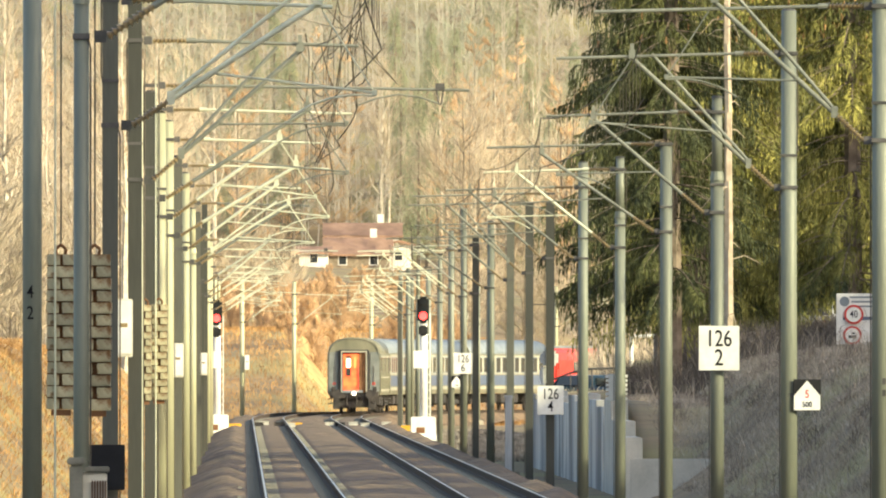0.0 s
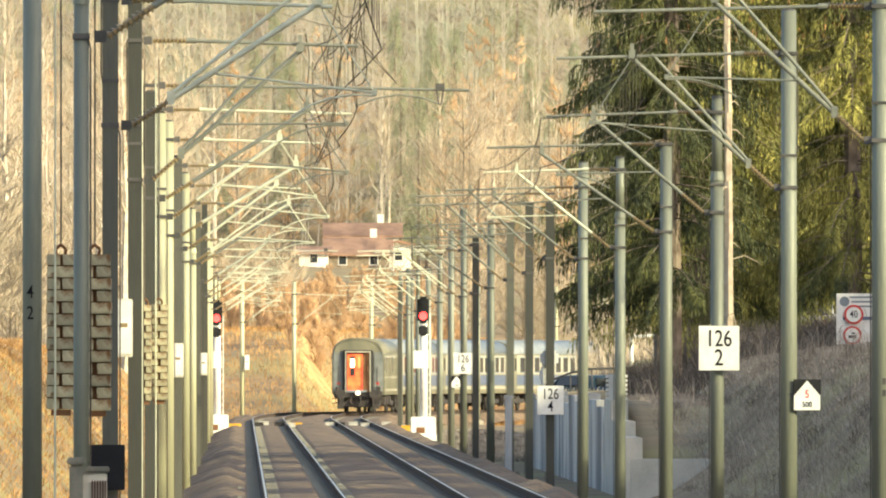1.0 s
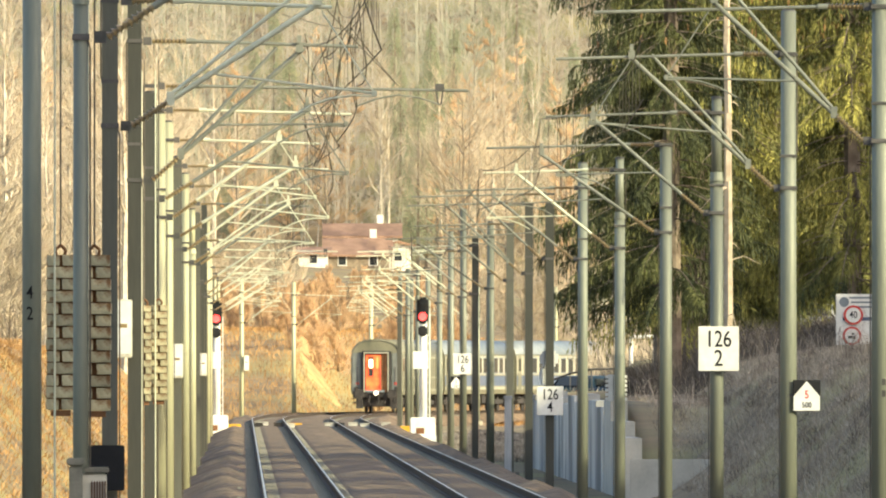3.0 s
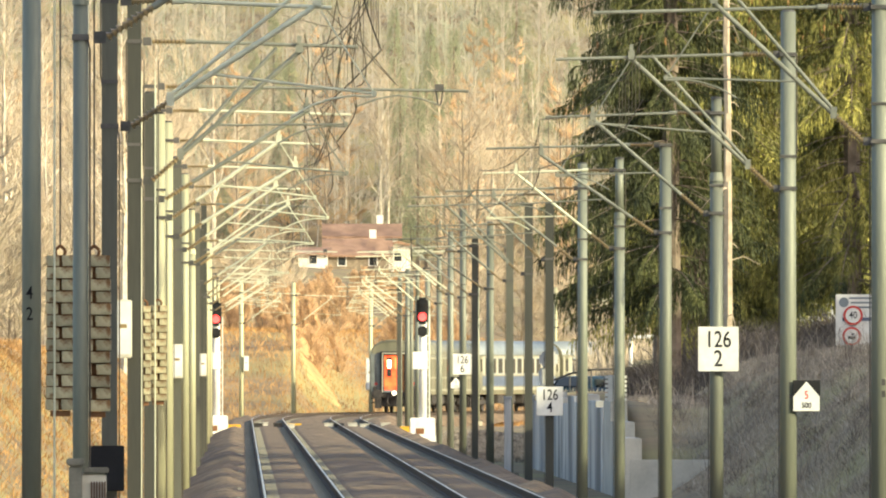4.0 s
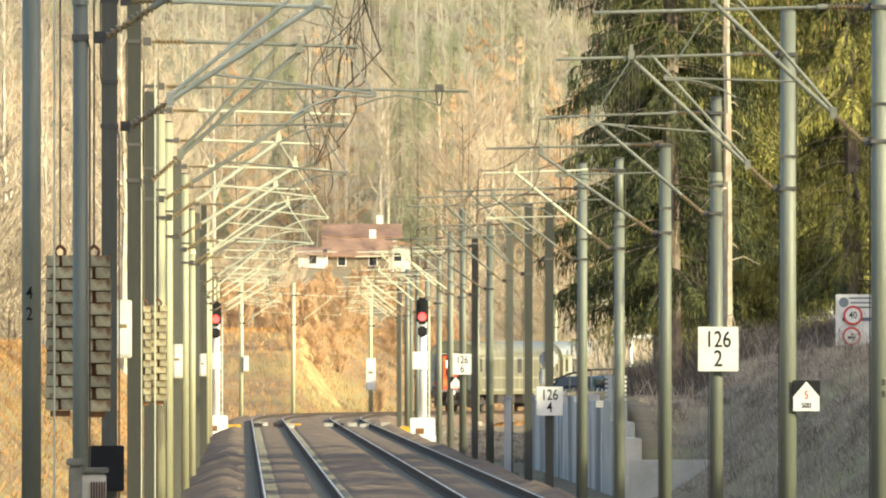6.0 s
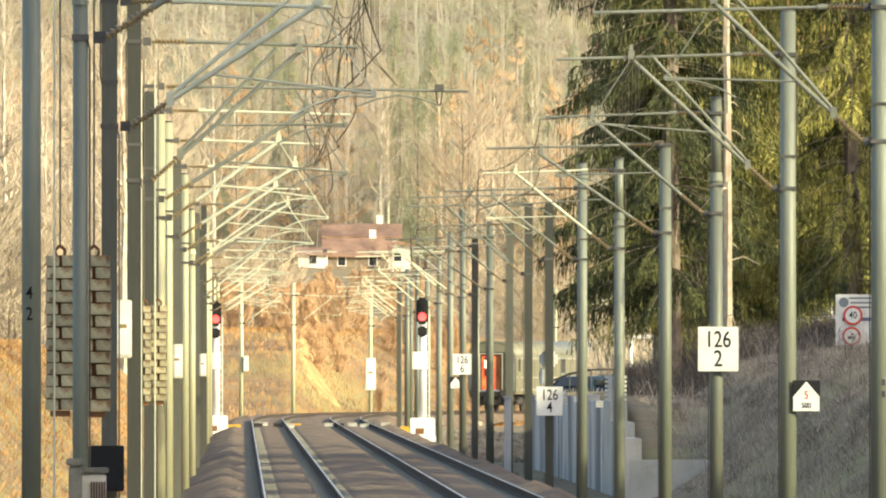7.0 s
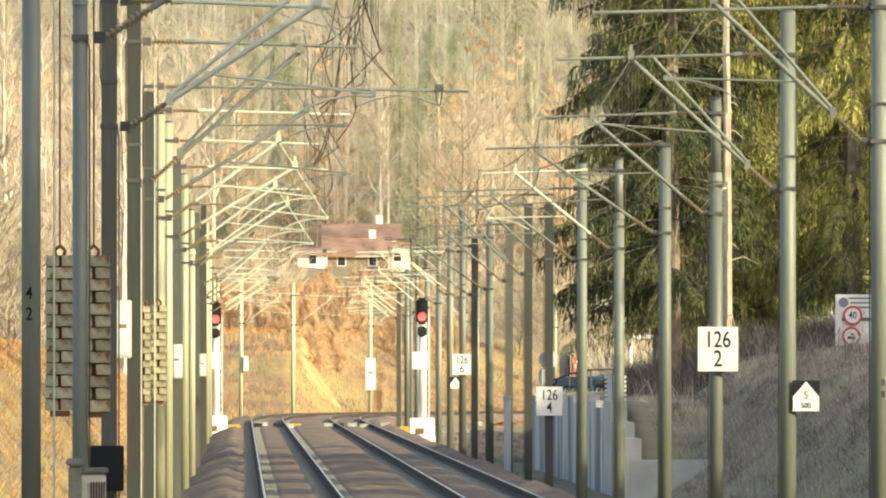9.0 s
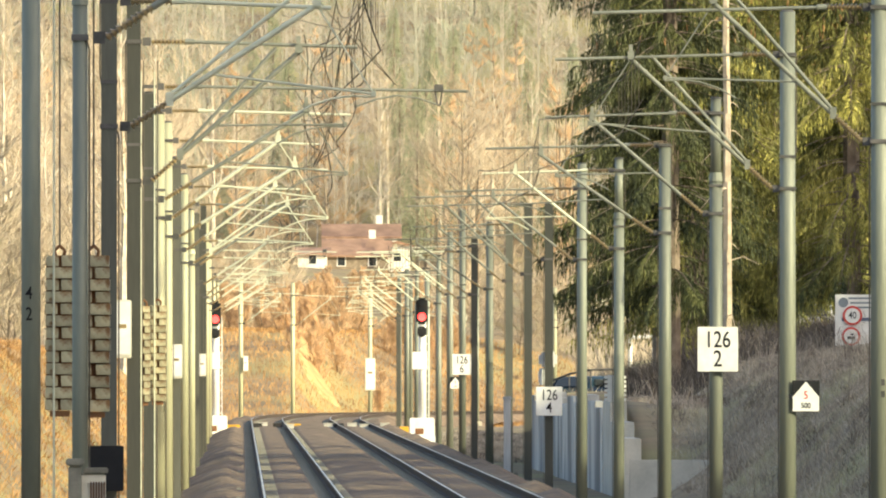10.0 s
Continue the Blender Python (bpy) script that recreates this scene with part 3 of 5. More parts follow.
def build_bogie(parent, y):
    b = part("bogie", box(box(boxm((1.0, y, 0.55), (0.14, 3.2, 0.26), 0.03), (-1.0, y, 0.55), (0.14, 3.2, 0.26)), (0, y, 0.62), (2.0, 0.5, 0.3)), M["under"], parent, "grimy dark bogie frame")
    for dy in (-1.25, 1.25):
        bm = bmesh.new()
        for x in (-0.75, 0.75):
            tube(bm, (x - 0.06, y + dy, 0.46), (x + 0.06, y + dy, 0.46), 0.46, seg=20)
        tube(bm, (-0.9, y + dy, 0.46), (0.9, y + dy, 0.46), 0.08)
        part("wheelset", bm, M["under"], b)
    return b


def build_coach(rear):
    """A coach with its middle at the origin and its tail at -y."""
    t = thing("passenger_coach", "grey passenger coach with an orange-lit open rear gangway" if rear else "cream and grey passenger coach with a dark blue band", "railway coach", "coaches of the train")
    L = COACH_L / 2
    sect = coach_section(COACH_W)
    body = part("body", loft(bmesh.new(), sect, -L, L), M["coach"], t, smooth=False)
    roof = [(x * 1.006, z + 0.012) for x, z in sect if z > 3.2]
    part("roof", loft(bmesh.new(), roof, -L + 0.02, L - 0.02), M["coach" if rear else "roof"], t, "" if rear else "pale blue-grey curved roof", smooth=True)
    for s in (-1, 1):
        x = s * COACH_W / 2
        if rear:
            for z in (1.25, 1.95, 3.05):
                part("band", boxm((x, 0, z), (0.016, 2 * L - 0.3, 0.09)), M["stripe"], t, "thin pale side line")
        else:
            part("band", boxm((x, 0, 1.75), (0.016, 2 * L - 0.3, 0.56)), M["blue"], t, "dark blue side band")
            part("band", boxm((x, 0, 1.33), (0.016, 2 * L - 0.3, 0.16)), M["stripe"], t, "cream side band")
            part("band", boxm((x, 0, 2.62), (0.012, 2 * L - 0.3, 1.08)), M["stripe"], t, "cream side band")
        if rear:
            for i in range(16):
                part("side_rib", boxm((x + s * 0.004, -L + 2.2 + i * 1.45, 2.2), (0.02, 0.05, 1.75)), M["coach"], t)
        for i in range(0, 11, 5 if rear else 1):
            y = -L + 2.9 + i * 2.02
            w = part("window", boxm((x + s * 0.010, y, 2.62), (0.02, 1.34, 0.92), 0.008), M["roof"], t)
            part("pane", boxm((x + s * 0.014, y, 2.62), (0.02, 1.22, 0.80)), M["glass"], w, "dark window glass")
        for y in (-L + 0.9, L - 0.9):
            d = part("side_door", boxm((x + s * 0.008, y, 2.15), (0.02, 0.85, 2.1), 0.008), M["coach"], t)
            part("pane", boxm((x + s * 0.014, y, 2.65), (0.02, 0.5, 0.7)), M["glass"], d)
            for z in (0.55, 0.8):
                part("step", boxm((x - s * 0.12, y, z), (0.24, 0.8, 0.05)), M["under"], t)
    for i, y in enumerate((-4.5, -1.0, 3.0)):
        part("equipment_box", boxm((0, y, 0.72), (2.4, 2.2 - 0.4 * i, 0.5), 0.04), M["under"], t)
    for y in (-L + 3.4, L - 3.4):
        build_bogie(t, y)
    for e in (-1, 1):
        y = e * L
        part("headstock", boxm((0, y + e * 0.02, 1.02), (2.6, 0.12, 0.36), 0.02), M["under"], t)
        part("brake_gear", box(box(boxm((0, y - e * 0.5, 0.62), (2.1, 0.7, 0.55), 0.05), (-0.95, y - e * 0.2, 0.55), (0.35, 0.5, 0.6)), (0.95, y - e * 0.2, 0.55), (0.35, 0.5, 0.6)), M["under"], t)
        for x in (-0.875, 0.875):
            part("buffer", tube(tube(bmesh.new(), (x, y, 1.05), (x, y + e * 0.55, 1.05), 0.10), (x, y + e * 0.55, 1.05), (x, y + e * 0.62, 1.05), 0.25, seg=16), M["under"], t)
        # gangway frame round the end door
        bm = bmesh.new()
        for x in (-0.74, 0.74):
            box(bm, (x, y + e * 0.12, 2.24), (0.13, 0.24, 2.35), None, 0.04)
        box(bm, (0, y + e * 0.12, 3.36), (1.61, 0.24, 0.13), None, 0.04)
        part("gangway", bm, M["rubber"], t, "black rubber gangway bellows")
        if e < 0 and rear:
            rim = bmesh.new()
            for x in (-0.66, 0.66):
                box(rim, (x, y - 0.27, 2.22), (0.07, 0.05, 2.2), None, 0.015)
            box(rim, (0, y - 0.27, 3.32), (1.39, 0.05, 0.08), None, 0.015)
            part("gangway_rim", rim, M["stripe"], t, "pale worn rim of the gangway")
            for x in (-1.10, 1.10):
                part("end_panel", boxm((x, y - 0.02, 2.25), (0.50, 0.05, 2.1), 0.02), M["endshade"], t, "blue-grey end panel, darkened in colour for shade")
                part("jumper_socket", boxm((x, y - 0.06, 1.32), (0.22, 0.10, 0.26), 0.03), M["under"], t)
                part("step_iron", run(bmesh.new(), [(x - 0.12, y, 0.98), (x - 0.12, y - 0.12, 0.60), (x + 0.12, y - 0.12, 0.60), (x + 0.12, y, 0.98)], 0.02), M["under"], t)
            # domed lip where the roof meets the end
            lip = bmesh.new()
            edge = [(px * 1.012, pz + 0.02) for px, pz in sect if pz > 2.9]
            for a, b in zip(edge, edge[1:]):
                lip.faces.new([lip.verts.new((px * f, y + dy, pz * f + (1 - f) * 2.5)) for (px, pz), f, dy in ((a, 1.01, 0.1), (b, 1.01, 0.1), (b, 0.95, -0.06), (a, 0.95, -0.06))])
            bmesh.ops.remove_doubles(lip, verts=lip.verts, dist=0.001)
            part("roof_lip", lip, M["coach"], t)
        if e < 0:
            door = part("end_door", boxm((0, y - 0.03, 2.18), (1.36, 0.05, 2.2)), M["under"] if rear else M["coach"], t)
            if rear:
                part("lit_vestibule", boxm((-0.16, y - 0.065, 2.22), (0.84, 0.03, 1.98), 0.01), M["lit_door"], door, "orange-lit vestibule seen through the open door")
                part("door_leaf", boxm((0.44, y - 0.11, 2.2), (0.36, 0.05, 2.12), 0.01), M["rust"], door, "dark red-brown folded door leaf")
                part("grab_bar", tube(bmesh.new(), (0.22, y - 0.12, 1.4), (0.22, y - 0.12, 2.9), 0.025, seg=6), M["red"], door)
                part("door_pane", boxm((-0.30, y - 0.10, 2.72), (0.22, 0.04, 0.46), 0.02), M["lamp_white"], door, "bright window of the gangway door")
                part("pane_surround", box(boxm((-0.30, y - 0.09, 3.02), (0.30, 0.03, 0.14)), (-0.30, y - 0.09, 2.24), (0.24, 0.03, 0.40)), M["under"], door)
                # Added glowing strip that brightens the orange doorway.
                part("glow_strip", boxm((0.05, y - 0.095, 2.75), (0.10, 0.02, 0.6), 0.01), M["strip_orange"], door, "orange glowing strip on the vestibule panel")
                part("threshold", boxm((-0.1, y - 0.14, 1.20), (1.15, 0.12, 0.12)), M["roof"], door)
        for x in (-1.05, 1.05):
            part("tail_lamp", tube(bmesh.new(), (x, y, 1.62), (x, y + e * 0.05, 1.62), 0.09, seg=14), M["red"], t, "unlit red tail lamp")
            part("handrail", run(bmesh.new(), [(x, y, 1.5), (x, y + e * 0.07, 1.55), (x, y + e * 0.07, 2.5), (x, y, 2.55)], 0.02), M["clamp"], t)
    if rear:
        part("marker_lamp", tube(bmesh.new(), (0.0, -L - 0.2, 1.10), (0.0, -L - 0.32, 1.10), 0.12, seg=14), M["lamp_white"], t, "pale round tail marker")
        bm = bmesh.new()
        run(bm, [(0.1, -L - 0.1, 1.0), (0.15, -L - 0.35, 0.75), (0.1, -L - 0.30, 0.5)], 0.05)
        run(bm, [(-0.35, -L - 0.05, 1.0), (-0.40, -L - 0.25, 0.6), (-0.3, -L - 0.05, 0.45)], 0.035)
        run(bm, [(0.45, -L - 0.05, 1.0), (0.50, -L - 0.25, 0.6), (0.42, -L - 0.05, 0.45)], 0.035)
        part("coupling", bm, M["under"], t, "hanging screw coupling and hoses")
    return t


def build_loco():
    t = thing("locomotive", "red electric locomotive with a grey roof", "locomotive")
    L = 9.6
    h = 1.48
    sect = [(h, 0.95), (h, 2.9), (h - 0.15, 3.35), (h - 0.6, 3.6), (0.6 - h, 3.6), (0.15 - h, 3.35), (-h, 2.9), (-h, 0.95)]
    bm = loft(bmesh.new(), sect, -L + 0.5, L - 0.5)
    body = part("body", bm, M["red"], t)
    part("roof", boxm((0, 0, 3.66), (1.9, 2 * L - 2.4, 0.14), 0.03), M["roof"], t, "grey roof")
    for e in (-1, 1):
        part("cab", box(boxm((0, e * (L - 0.3), 1.75), (2.9, 0.6, 1.6), 0.15), (0, e * (L - 0.5), 2.9), (2.8, 0.4, 0.9)), M["red"], t)
        for x in (-0.65, 0.65):
            part("windscreen", boxm((x, e * (L - 0.27), 2.95), (1.1, 0.04, 0.65), 0.02), M["glass"], t)
        part("stripe", boxm((0, e * (L - 0.05), 1.5), (2.7, 0.14, 0.2)), M["white"], t, "white stripe")
        for x in (-0.875, 0.875):
            part("buffer", tube(bmesh.new(), (x, e * L, 1.05), (x, e * (L + 0.6), 1.05), 0.2, seg=14), M["under"], t)
        build_bogie(t, e * 5.2)
    for s in (-1, 1):
        part("stripe", boxm((s * (h + 0.006), 0, 1.45), (0.014, 2 * L - 1.6, 0.22)), M["white"], t, "white stripe")
        for i in range(5):
            part("grille", boxm((s * (h + 0.006), -4.8 + 2.4 * i, 2.5), (0.02, 1.3, 0.6), 0.01), M["clamp"], t)
    bm = run(bmesh.new(), [(0, -6.0, 3.7), (0, -4.6, 4.9), (0, -5.8, 6.1)], 0.05)
    box(bm, (0, -5.8, 6.14), (1.7, 0.35, 0.06))
    part("pantograph", bm, M["clamp"], t)
    part("pantograph", run(bmesh.new(), [(0, 6.0, 3.75), (0, 4.6, 3.9), (0, 5.8, 4.0)], 0.05), M["clamp"], t)
    return t


last_coach = build_coach(True)
second_coach = build_coach(False)
TRAIN = [(last_coach, COACH_L / 2 + 0.6), (second_coach, COACH_L * 1.5 + 1.2 + 0.6)]
for k in (2, 3):
    TRAIN.append((copy_thing(second_coach, Matrix()), COACH_L * (k + 0.5) + 1.2 * k + 0.6))
TRAIN.append((build_loco(), COACH_L * 4 + 1.2 * 4 + 10.8))
SPEED, SLOWING, TAIL = 14.9, 0.26, 1204.6


def train_pose(s):
    """A vehicle's middle at s metres along the line: chord between its two bogies."""
    a = line(along(s - 9), RIGHT_C)
    b = line(along(s + 9), RIGHT_C)
    yaw = -math.degrees(math.atan2(b[0] - a[0], b[1] - a[1]))
    return pose((a[0] + b[0]) / 2, (a[1] + b[1]) / 2, 0, 0, 0, yaw)


def motions():
    s0 = float(np.interp(TAIL, _Y, _LEN))
    for ob, d in TRAIN:
        walk(ob, [(t, train_pose(s0 + d + SPEED * t - SLOWING * t * t / 2)) for t in [k / 2 for k in range(21)]])


# ---- trees ----


def tube_soup(segs, n=4):
    """Verts and faces of many tapered sticks: rows of (a, b, ra, rb)."""
    v, f = [], []
    for a, b, ra, rb in segs:
        d = (b - a)
        if d.length < 1e-5:
            continue
        q = d.to_track_quat("Z", "Y")
        k = len(v)
        for p, r in ((a, ra), (b, rb)):
            for i in range(n):
                an = 2 * math.pi * i / n
                v.append(tuple(p + q @ Vector((r * math.cos(an), r * math.sin(an), 0))))
        f += [(k + i, k + (i + 1) % n, k + n + (i + 1) % n, k + n + i) for i in range(n)]
    return v, f


def bare_tree(seed, tall, spread, twigs, lean=0.0, first=0.3, up=0.7):
    """Sticks of trunk and limbs, and of fine twigs, for a leafless tree."""
    R = random.Random(seed)
    wood, fine = [], []
    p = Vector((0, 0, -0.5))
    trunk = [p]
    n = 9
    for i in range(n):
        p = p + Vector((R.uniform(-0.12, 0.12) + lean, R.uniform(-0.12, 0.12), tall / n))
        trunk.append(p)
    r0 = tall * 0.011
    for i in range(n):
        wood.append((trunk[i], trunk[i + 1], r0 * (1 - i / n * 0.85), r0 * (1 - (i + 1) / n * 0.85)))

    def limb(a, d, length, r, depth):
        b = a
        steps = 3
        for k in range(steps):
            d2 = (d + Vector((R.uniform(-.25, .25), R.uniform(-.25, .25), R.uniform(-.05, .25)))).normalized()
            c = b + d2 * length / steps
            (wood if depth < 2 else fine).append((b, c, max(r * (1 - k / 4), 0.012), max(r * (1 - (k + 1) / 4), 0.010)))
            if depth < 3:
                m = 2 if depth < 2 else twigs
                for _ in range(m):
                    e = (d2 + Vector((R.uniform(-1, 1), R.uniform(-1, 1), R.uniform(-.3, .8))) * 0.8).normalized()
                    limb2 = length * R.uniform(0.35, 0.6)
                    if depth < 2:
                        limb(c, e, limb2, r * 0.5, depth + 1)
                    else:
                        fine.append((c, c + e * limb2 * 1.3, 0.016, 0.008))
            b, d = c, d2

    for i in range(int(n * first), n):
        for _ in range(3):
            a = trunk[i].lerp(trunk[i + 1], R.random())
            an = R.uniform(0, 2 * math.pi)
            d = Vector((math.cos(an), math.sin(an), R.uniform(up * 0.6, up * 1.6))).normalized()
            u = (i / n - first) / (1 - first)
            limb(a, d, spread * (1.05 - 0.7 * u) * R.uniform(0.7, 1.1), r0 * 0.35 * (1.1 - u * 0.7), 1)
    return wood, fine


def tree_thing(name, label, wood, fine, bark, twig, at, group):
    t = thing(name, label, "tree", group, at)
    tr = new("trunk", raw("trunk", *tube_soup(wood, 5), bark))
    tr.parent = t
    cr = new("crown", raw("crown", *tube_soup(fine, 3), twig))
    cr.parent = t
    return t


def conifer_soup(seed, tall, wide, droop, low, sprays, size, gap=0.15):
    """Verts and faces of short needle tufts along branchlets that hang from whorled boughs, and the branch sticks."""
    R = random.Random(seed)
    v, f, sticks = [], [], []
    z = low
    lop = [R.uniform(0.72, 1.18) for _ in range(12)]
    while z < tall - 0.3:
        u = (z - low) / (tall - low)
        reach = (wide * (1 - u) ** 0.8 + 0.25) * R.uniform(0.8, 1.12)
        for b in range(R.randint(4, 7)):
            if R.random() < gap:
                continue
            an = R.uniform(0, 2 * math.pi)
            rr = reach * R.uniform(0.6, 1.1) * lop[int(an * 6 / math.pi) % 12]
            out = Vector((math.cos(an), math.sin(an), 0))
            side = Vector((-out.y, out.x, 0))
            base = prev = Vector((0, 0, z + R.uniform(-.2, .2)))
            steps = max(3, int(rr / 0.32))
            for k in range(1, steps + 1):
                w = k / steps
                p = base + out * rr * w + Vector((0, 0, rr * (0.10 * w - droop * w * w + 0.25 * droop * w ** 4)))
                sticks.append((prev, p, 0.03 * (1.1 - w), 0.03 * (1.05 - w)))
                if w < 0.22:
                    prev = p
                    continue
                for _ in range(sprays):
                    # a branchlet: out sideways, then hanging
                    q = prev.lerp(p, R.random())
                    go = (side * R.choice((-1, 1)) * R.uniform(0.2, 1.0) + out * R.uniform(0.1, 0.9)).normalized()
                    ln = size * R.uniform(0.5, 1.4) * (1.15 - 0.5 * w)
                    for j in range(7):
                        c = (j + R.random()) / 7
                        at = q + go * ln * (c - 0.45 * c * c) - Vector((0, 0, ln * (0.15 * c + 1.0 * c * c)))
                        dirn = (go * (0.9 - c) + side * R.uniform(-0.35, 0.35) + out * R.uniform(-0.2, 0.3) + Vector((0, 0, -0.25 - 1.6 * c))).normalized()
                        wd = dirn.cross(Vector((R.uniform(-1, 1), R.uniform(-1, 1), 0.2))).normalized() * R.uniform(0.010, 0.022)
                        tl = R.uniform(0.12, 0.26)
                        i = len(v)
                        v += [tuple(at), tuple(at + dirn * tl * 0.5 - wd), tuple(at + dirn * tl), tuple(at + dirn * tl * 0.4 + wd)]
                        f.append((i, i + 1, i + 2, i + 3))
                prev = p
        z += R.uniform(0.26, 0.48)
    return v, f, sticks


def conifer(name, label, seed, tall, wide, droop, low, sprays, size, needle, at, group, cones=0):
    t = thing(name, label, "tree", group, at)
    v, f, sticks = conifer_soup(seed, tall, wide, droop, low, sprays, size)
    sticks.append((Vector((0, 0, -0.6)), Vector((0, 0, tall)), 0.011 * tall + 0.04, 0.03))
    tr = new("trunk", raw("trunk", *tube_soup(sticks, 6 if sprays > 5 else 3), M["spruce_bark"]))
    tr.parent = t
    cr = new("crown", raw("crown", v, f, needle))
    cr.parent = t
    if cones:
        R = random.Random(seed + 50)
        hung = []
        for i in R.sample(range(len(f)), cones):
            p = Vector(v[4 * i])
            if p.z > 0.38 * tall:
                hung.append((p, p + Vector((R.uniform(-0.02, 0.02), 0, -0.10)), 0.022, 0.042))
                hung.append((hung[-1][1], p + Vector((0, 0, -0.22)), 0.042, 0.014))
        co = new("cone_crop", raw("cone_crop", *tube_soup(hung, 5), M["cone"]))
        co.parent = t
        tagged(co, "hanging orange-brown cones", kind="stuff")
    return t


def on_ground(x, y, rz=0.0, sink=0.1):
    return pose(x, y, float(height(x, y)) - sink, 0, 0, rz)


# spruces beside the road
SPR = "spruces beside the road"
# Needle colour carries the light: dark trees as shaded, yellow ones as sunlit.
spruces = [conifer("spruce_tree", "tall spruce with drooping branches, shade put into its dark green needles", 11, 27.0, 3.75, 0.46, 3.3, 13, 0.62, M["shadeneedle"], on_ground(12.4, 655), SPR, 260),
           conifer("spruce_tree", "tall spruce with drooping branches and a bare lower trunk, sunlight put into its yellow-green needles", 12, 25.0, 3.5, 0.60, 2.4, 11, 0.70, M["needle"], on_ground(15.0, 690), SPR, 900),
           conifer("spruce_tree", "middling spruce beside the road, shade put into its dark green needles", 13, 13.0, 2.6, 0.40, 0.8, 6, 0.5, M["shadeneedle"], on_ground(19.0, 560), SPR)]
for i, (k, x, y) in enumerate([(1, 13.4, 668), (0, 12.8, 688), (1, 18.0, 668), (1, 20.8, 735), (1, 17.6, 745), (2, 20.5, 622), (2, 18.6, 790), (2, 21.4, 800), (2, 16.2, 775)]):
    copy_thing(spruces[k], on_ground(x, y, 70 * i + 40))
# the unseen wood beside the line, added out of view to shade the near track
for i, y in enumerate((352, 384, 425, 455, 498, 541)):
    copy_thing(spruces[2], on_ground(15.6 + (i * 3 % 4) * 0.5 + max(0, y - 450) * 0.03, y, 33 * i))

# bare trees: the left bank, the foot of the hill, the wood on the hill
WOOD = "bare trees on the hillside"
KINDS = [("birch_tree", "tall leafless birch with a pale trunk", (1, 21, 3.6, 2, 0.0, 0.35, 1.1), "birch", "twig"),
         ("bare_tree", "leafless broad tree with grey-brown twigs", (2, 17, 5.0, 3, 0.0, 0.25, 0.7), "bark", "twig"),
         ("larch_tree", "leafless rust-brown larch with fine twigs", (3, 18, 2.4, 4, 0.0, 0.12, 0.35), "bark", "larch"),
         ("bare_tree", "slim leafless tree with pale limbs", (4, 19, 3.6, 3, 0.0, 0.3, 1.0), "birch", "twig"),
         ("bare_shrub", "leafless brown shrub at the foot of the hill", (5, 6, 2.4, 3, 0.0, 0.05, 0.9), "bark", "twig"),
         ("bare_shrub", "thin leafless sapling on the grassy slope", (7, 3.1, 1.0, 3, 0.0, 0.05, 1.5), "bark", "larch"),
         ("bare_tree", "slender leafless ash with upright twigs", (6, 15, 2.8, 3, 0.05, 0.2, 1.3), "bark", "twig")]
MADE = {}


def plant(k, x, y, rz=0.0):
    at = on_ground(x, y, rz)
    if k in MADE:
        return copy_thing(MADE[k], at)
    name, label, (seed, tall, spread, twigs, lean, first, up), bark, twig = KINDS[k]
    wood, fine = bare_tree(seed, tall, spread, twigs, lean, first, up)
    thin = 0.6 if k == 6 else 1.0
    wood = [(a, b, ra * thin, rb * thin) for a, b, ra, rb in wood]
    MADE[k] = tree_thing(name, label, wood, fine, M[bark], M[twig], at, WOOD)
    return MADE[k]


R = random.Random(8)
for k, x, y in [(0, 14.7, 2412), (0, 15.6, 2425), (2, 20.6, 2290), (2, 22.3, 2320), (3, 18.6, 2400), (0, 26.5, 2390), (2, 9.0, 2400), (0, 30.0, 2350), (3, 33.0, 2370), (1, 27.5, 2360), (2, 5.3, 2410), (1, 2.0, 2390), (3, 24.5, 2400), (0, 21.0, 2405), (2, 11.6, 2440)]:
    plant(k, x, y, R.uniform(0, 360))
for i in range(30):
    y = 1180 + 22 * i
    plant(R.choice([3, 0, 6, 6]), R.uniform(-0.0118, -0.0032) * y, y, R.uniform(0, 360))


def build_dead_spruce(at):
    R = random.Random(31)
    wood, stubs = [], []
    p = Vector((0, 0, -0.5))
    for i in range(12):
        q = p + Vector((R.uniform(-0.05, 0.05), R.uniform(-0.05, 0.05), 23.5 / 12))
        wood.append((p, q, 0.15 * (1 - i / 15), 0.15 * (1 - (i + 1) / 15)))
        for _ in range(5):
            a = p.lerp(q, R.random())
            an, ln = R.uniform(0, 6.283), R.uniform(0.25, 0.95)
            b = a + Vector((math.cos(an), math.sin(an), R.uniform(-0.2, 0.3))) * ln * 0.5
            stubs.append((a, b, 0.022, 0.016))
            stubs.append((b, b + Vector((math.cos(an), math.sin(an), R.uniform(-1.3, -0.3))) * ln * 0.5, 0.016, 0.006))
        p = q
    return tree_thing("dead_spruce", "tall pale dead trunk with short broken branches beside the road", wood, stubs, M["dead_bark"], M["dead_bark"], at, WOOD)


build_dead_spruce(on_ground(13.95, 648, 20))
for i in range(18):
    plant(4, -8.2 - R.random() * 6, 480 + 36 * i, R.uniform(0, 360))
for i in range(34):
    plant(5, R.uniform(-2, 13.5), R.uniform(1335, 1420), R.uniform(0, 360))
for i in range(40):
    y = R.uniform(1470, 1790)
    plant(5, R.uniform(0.0006, 0.0098) * y, y, R.uniform(0, 360))
for x, y in [(23, 2442), (24.6, 2450), (26.2, 2446), (28, 2455), (25.4, 2475), (27.6, 2480), (29.8, 2470), (9.2, 2450), (11.0, 2470), (8.0, 2475)]:
    plant(2, x, y, R.uniform(0, 360))
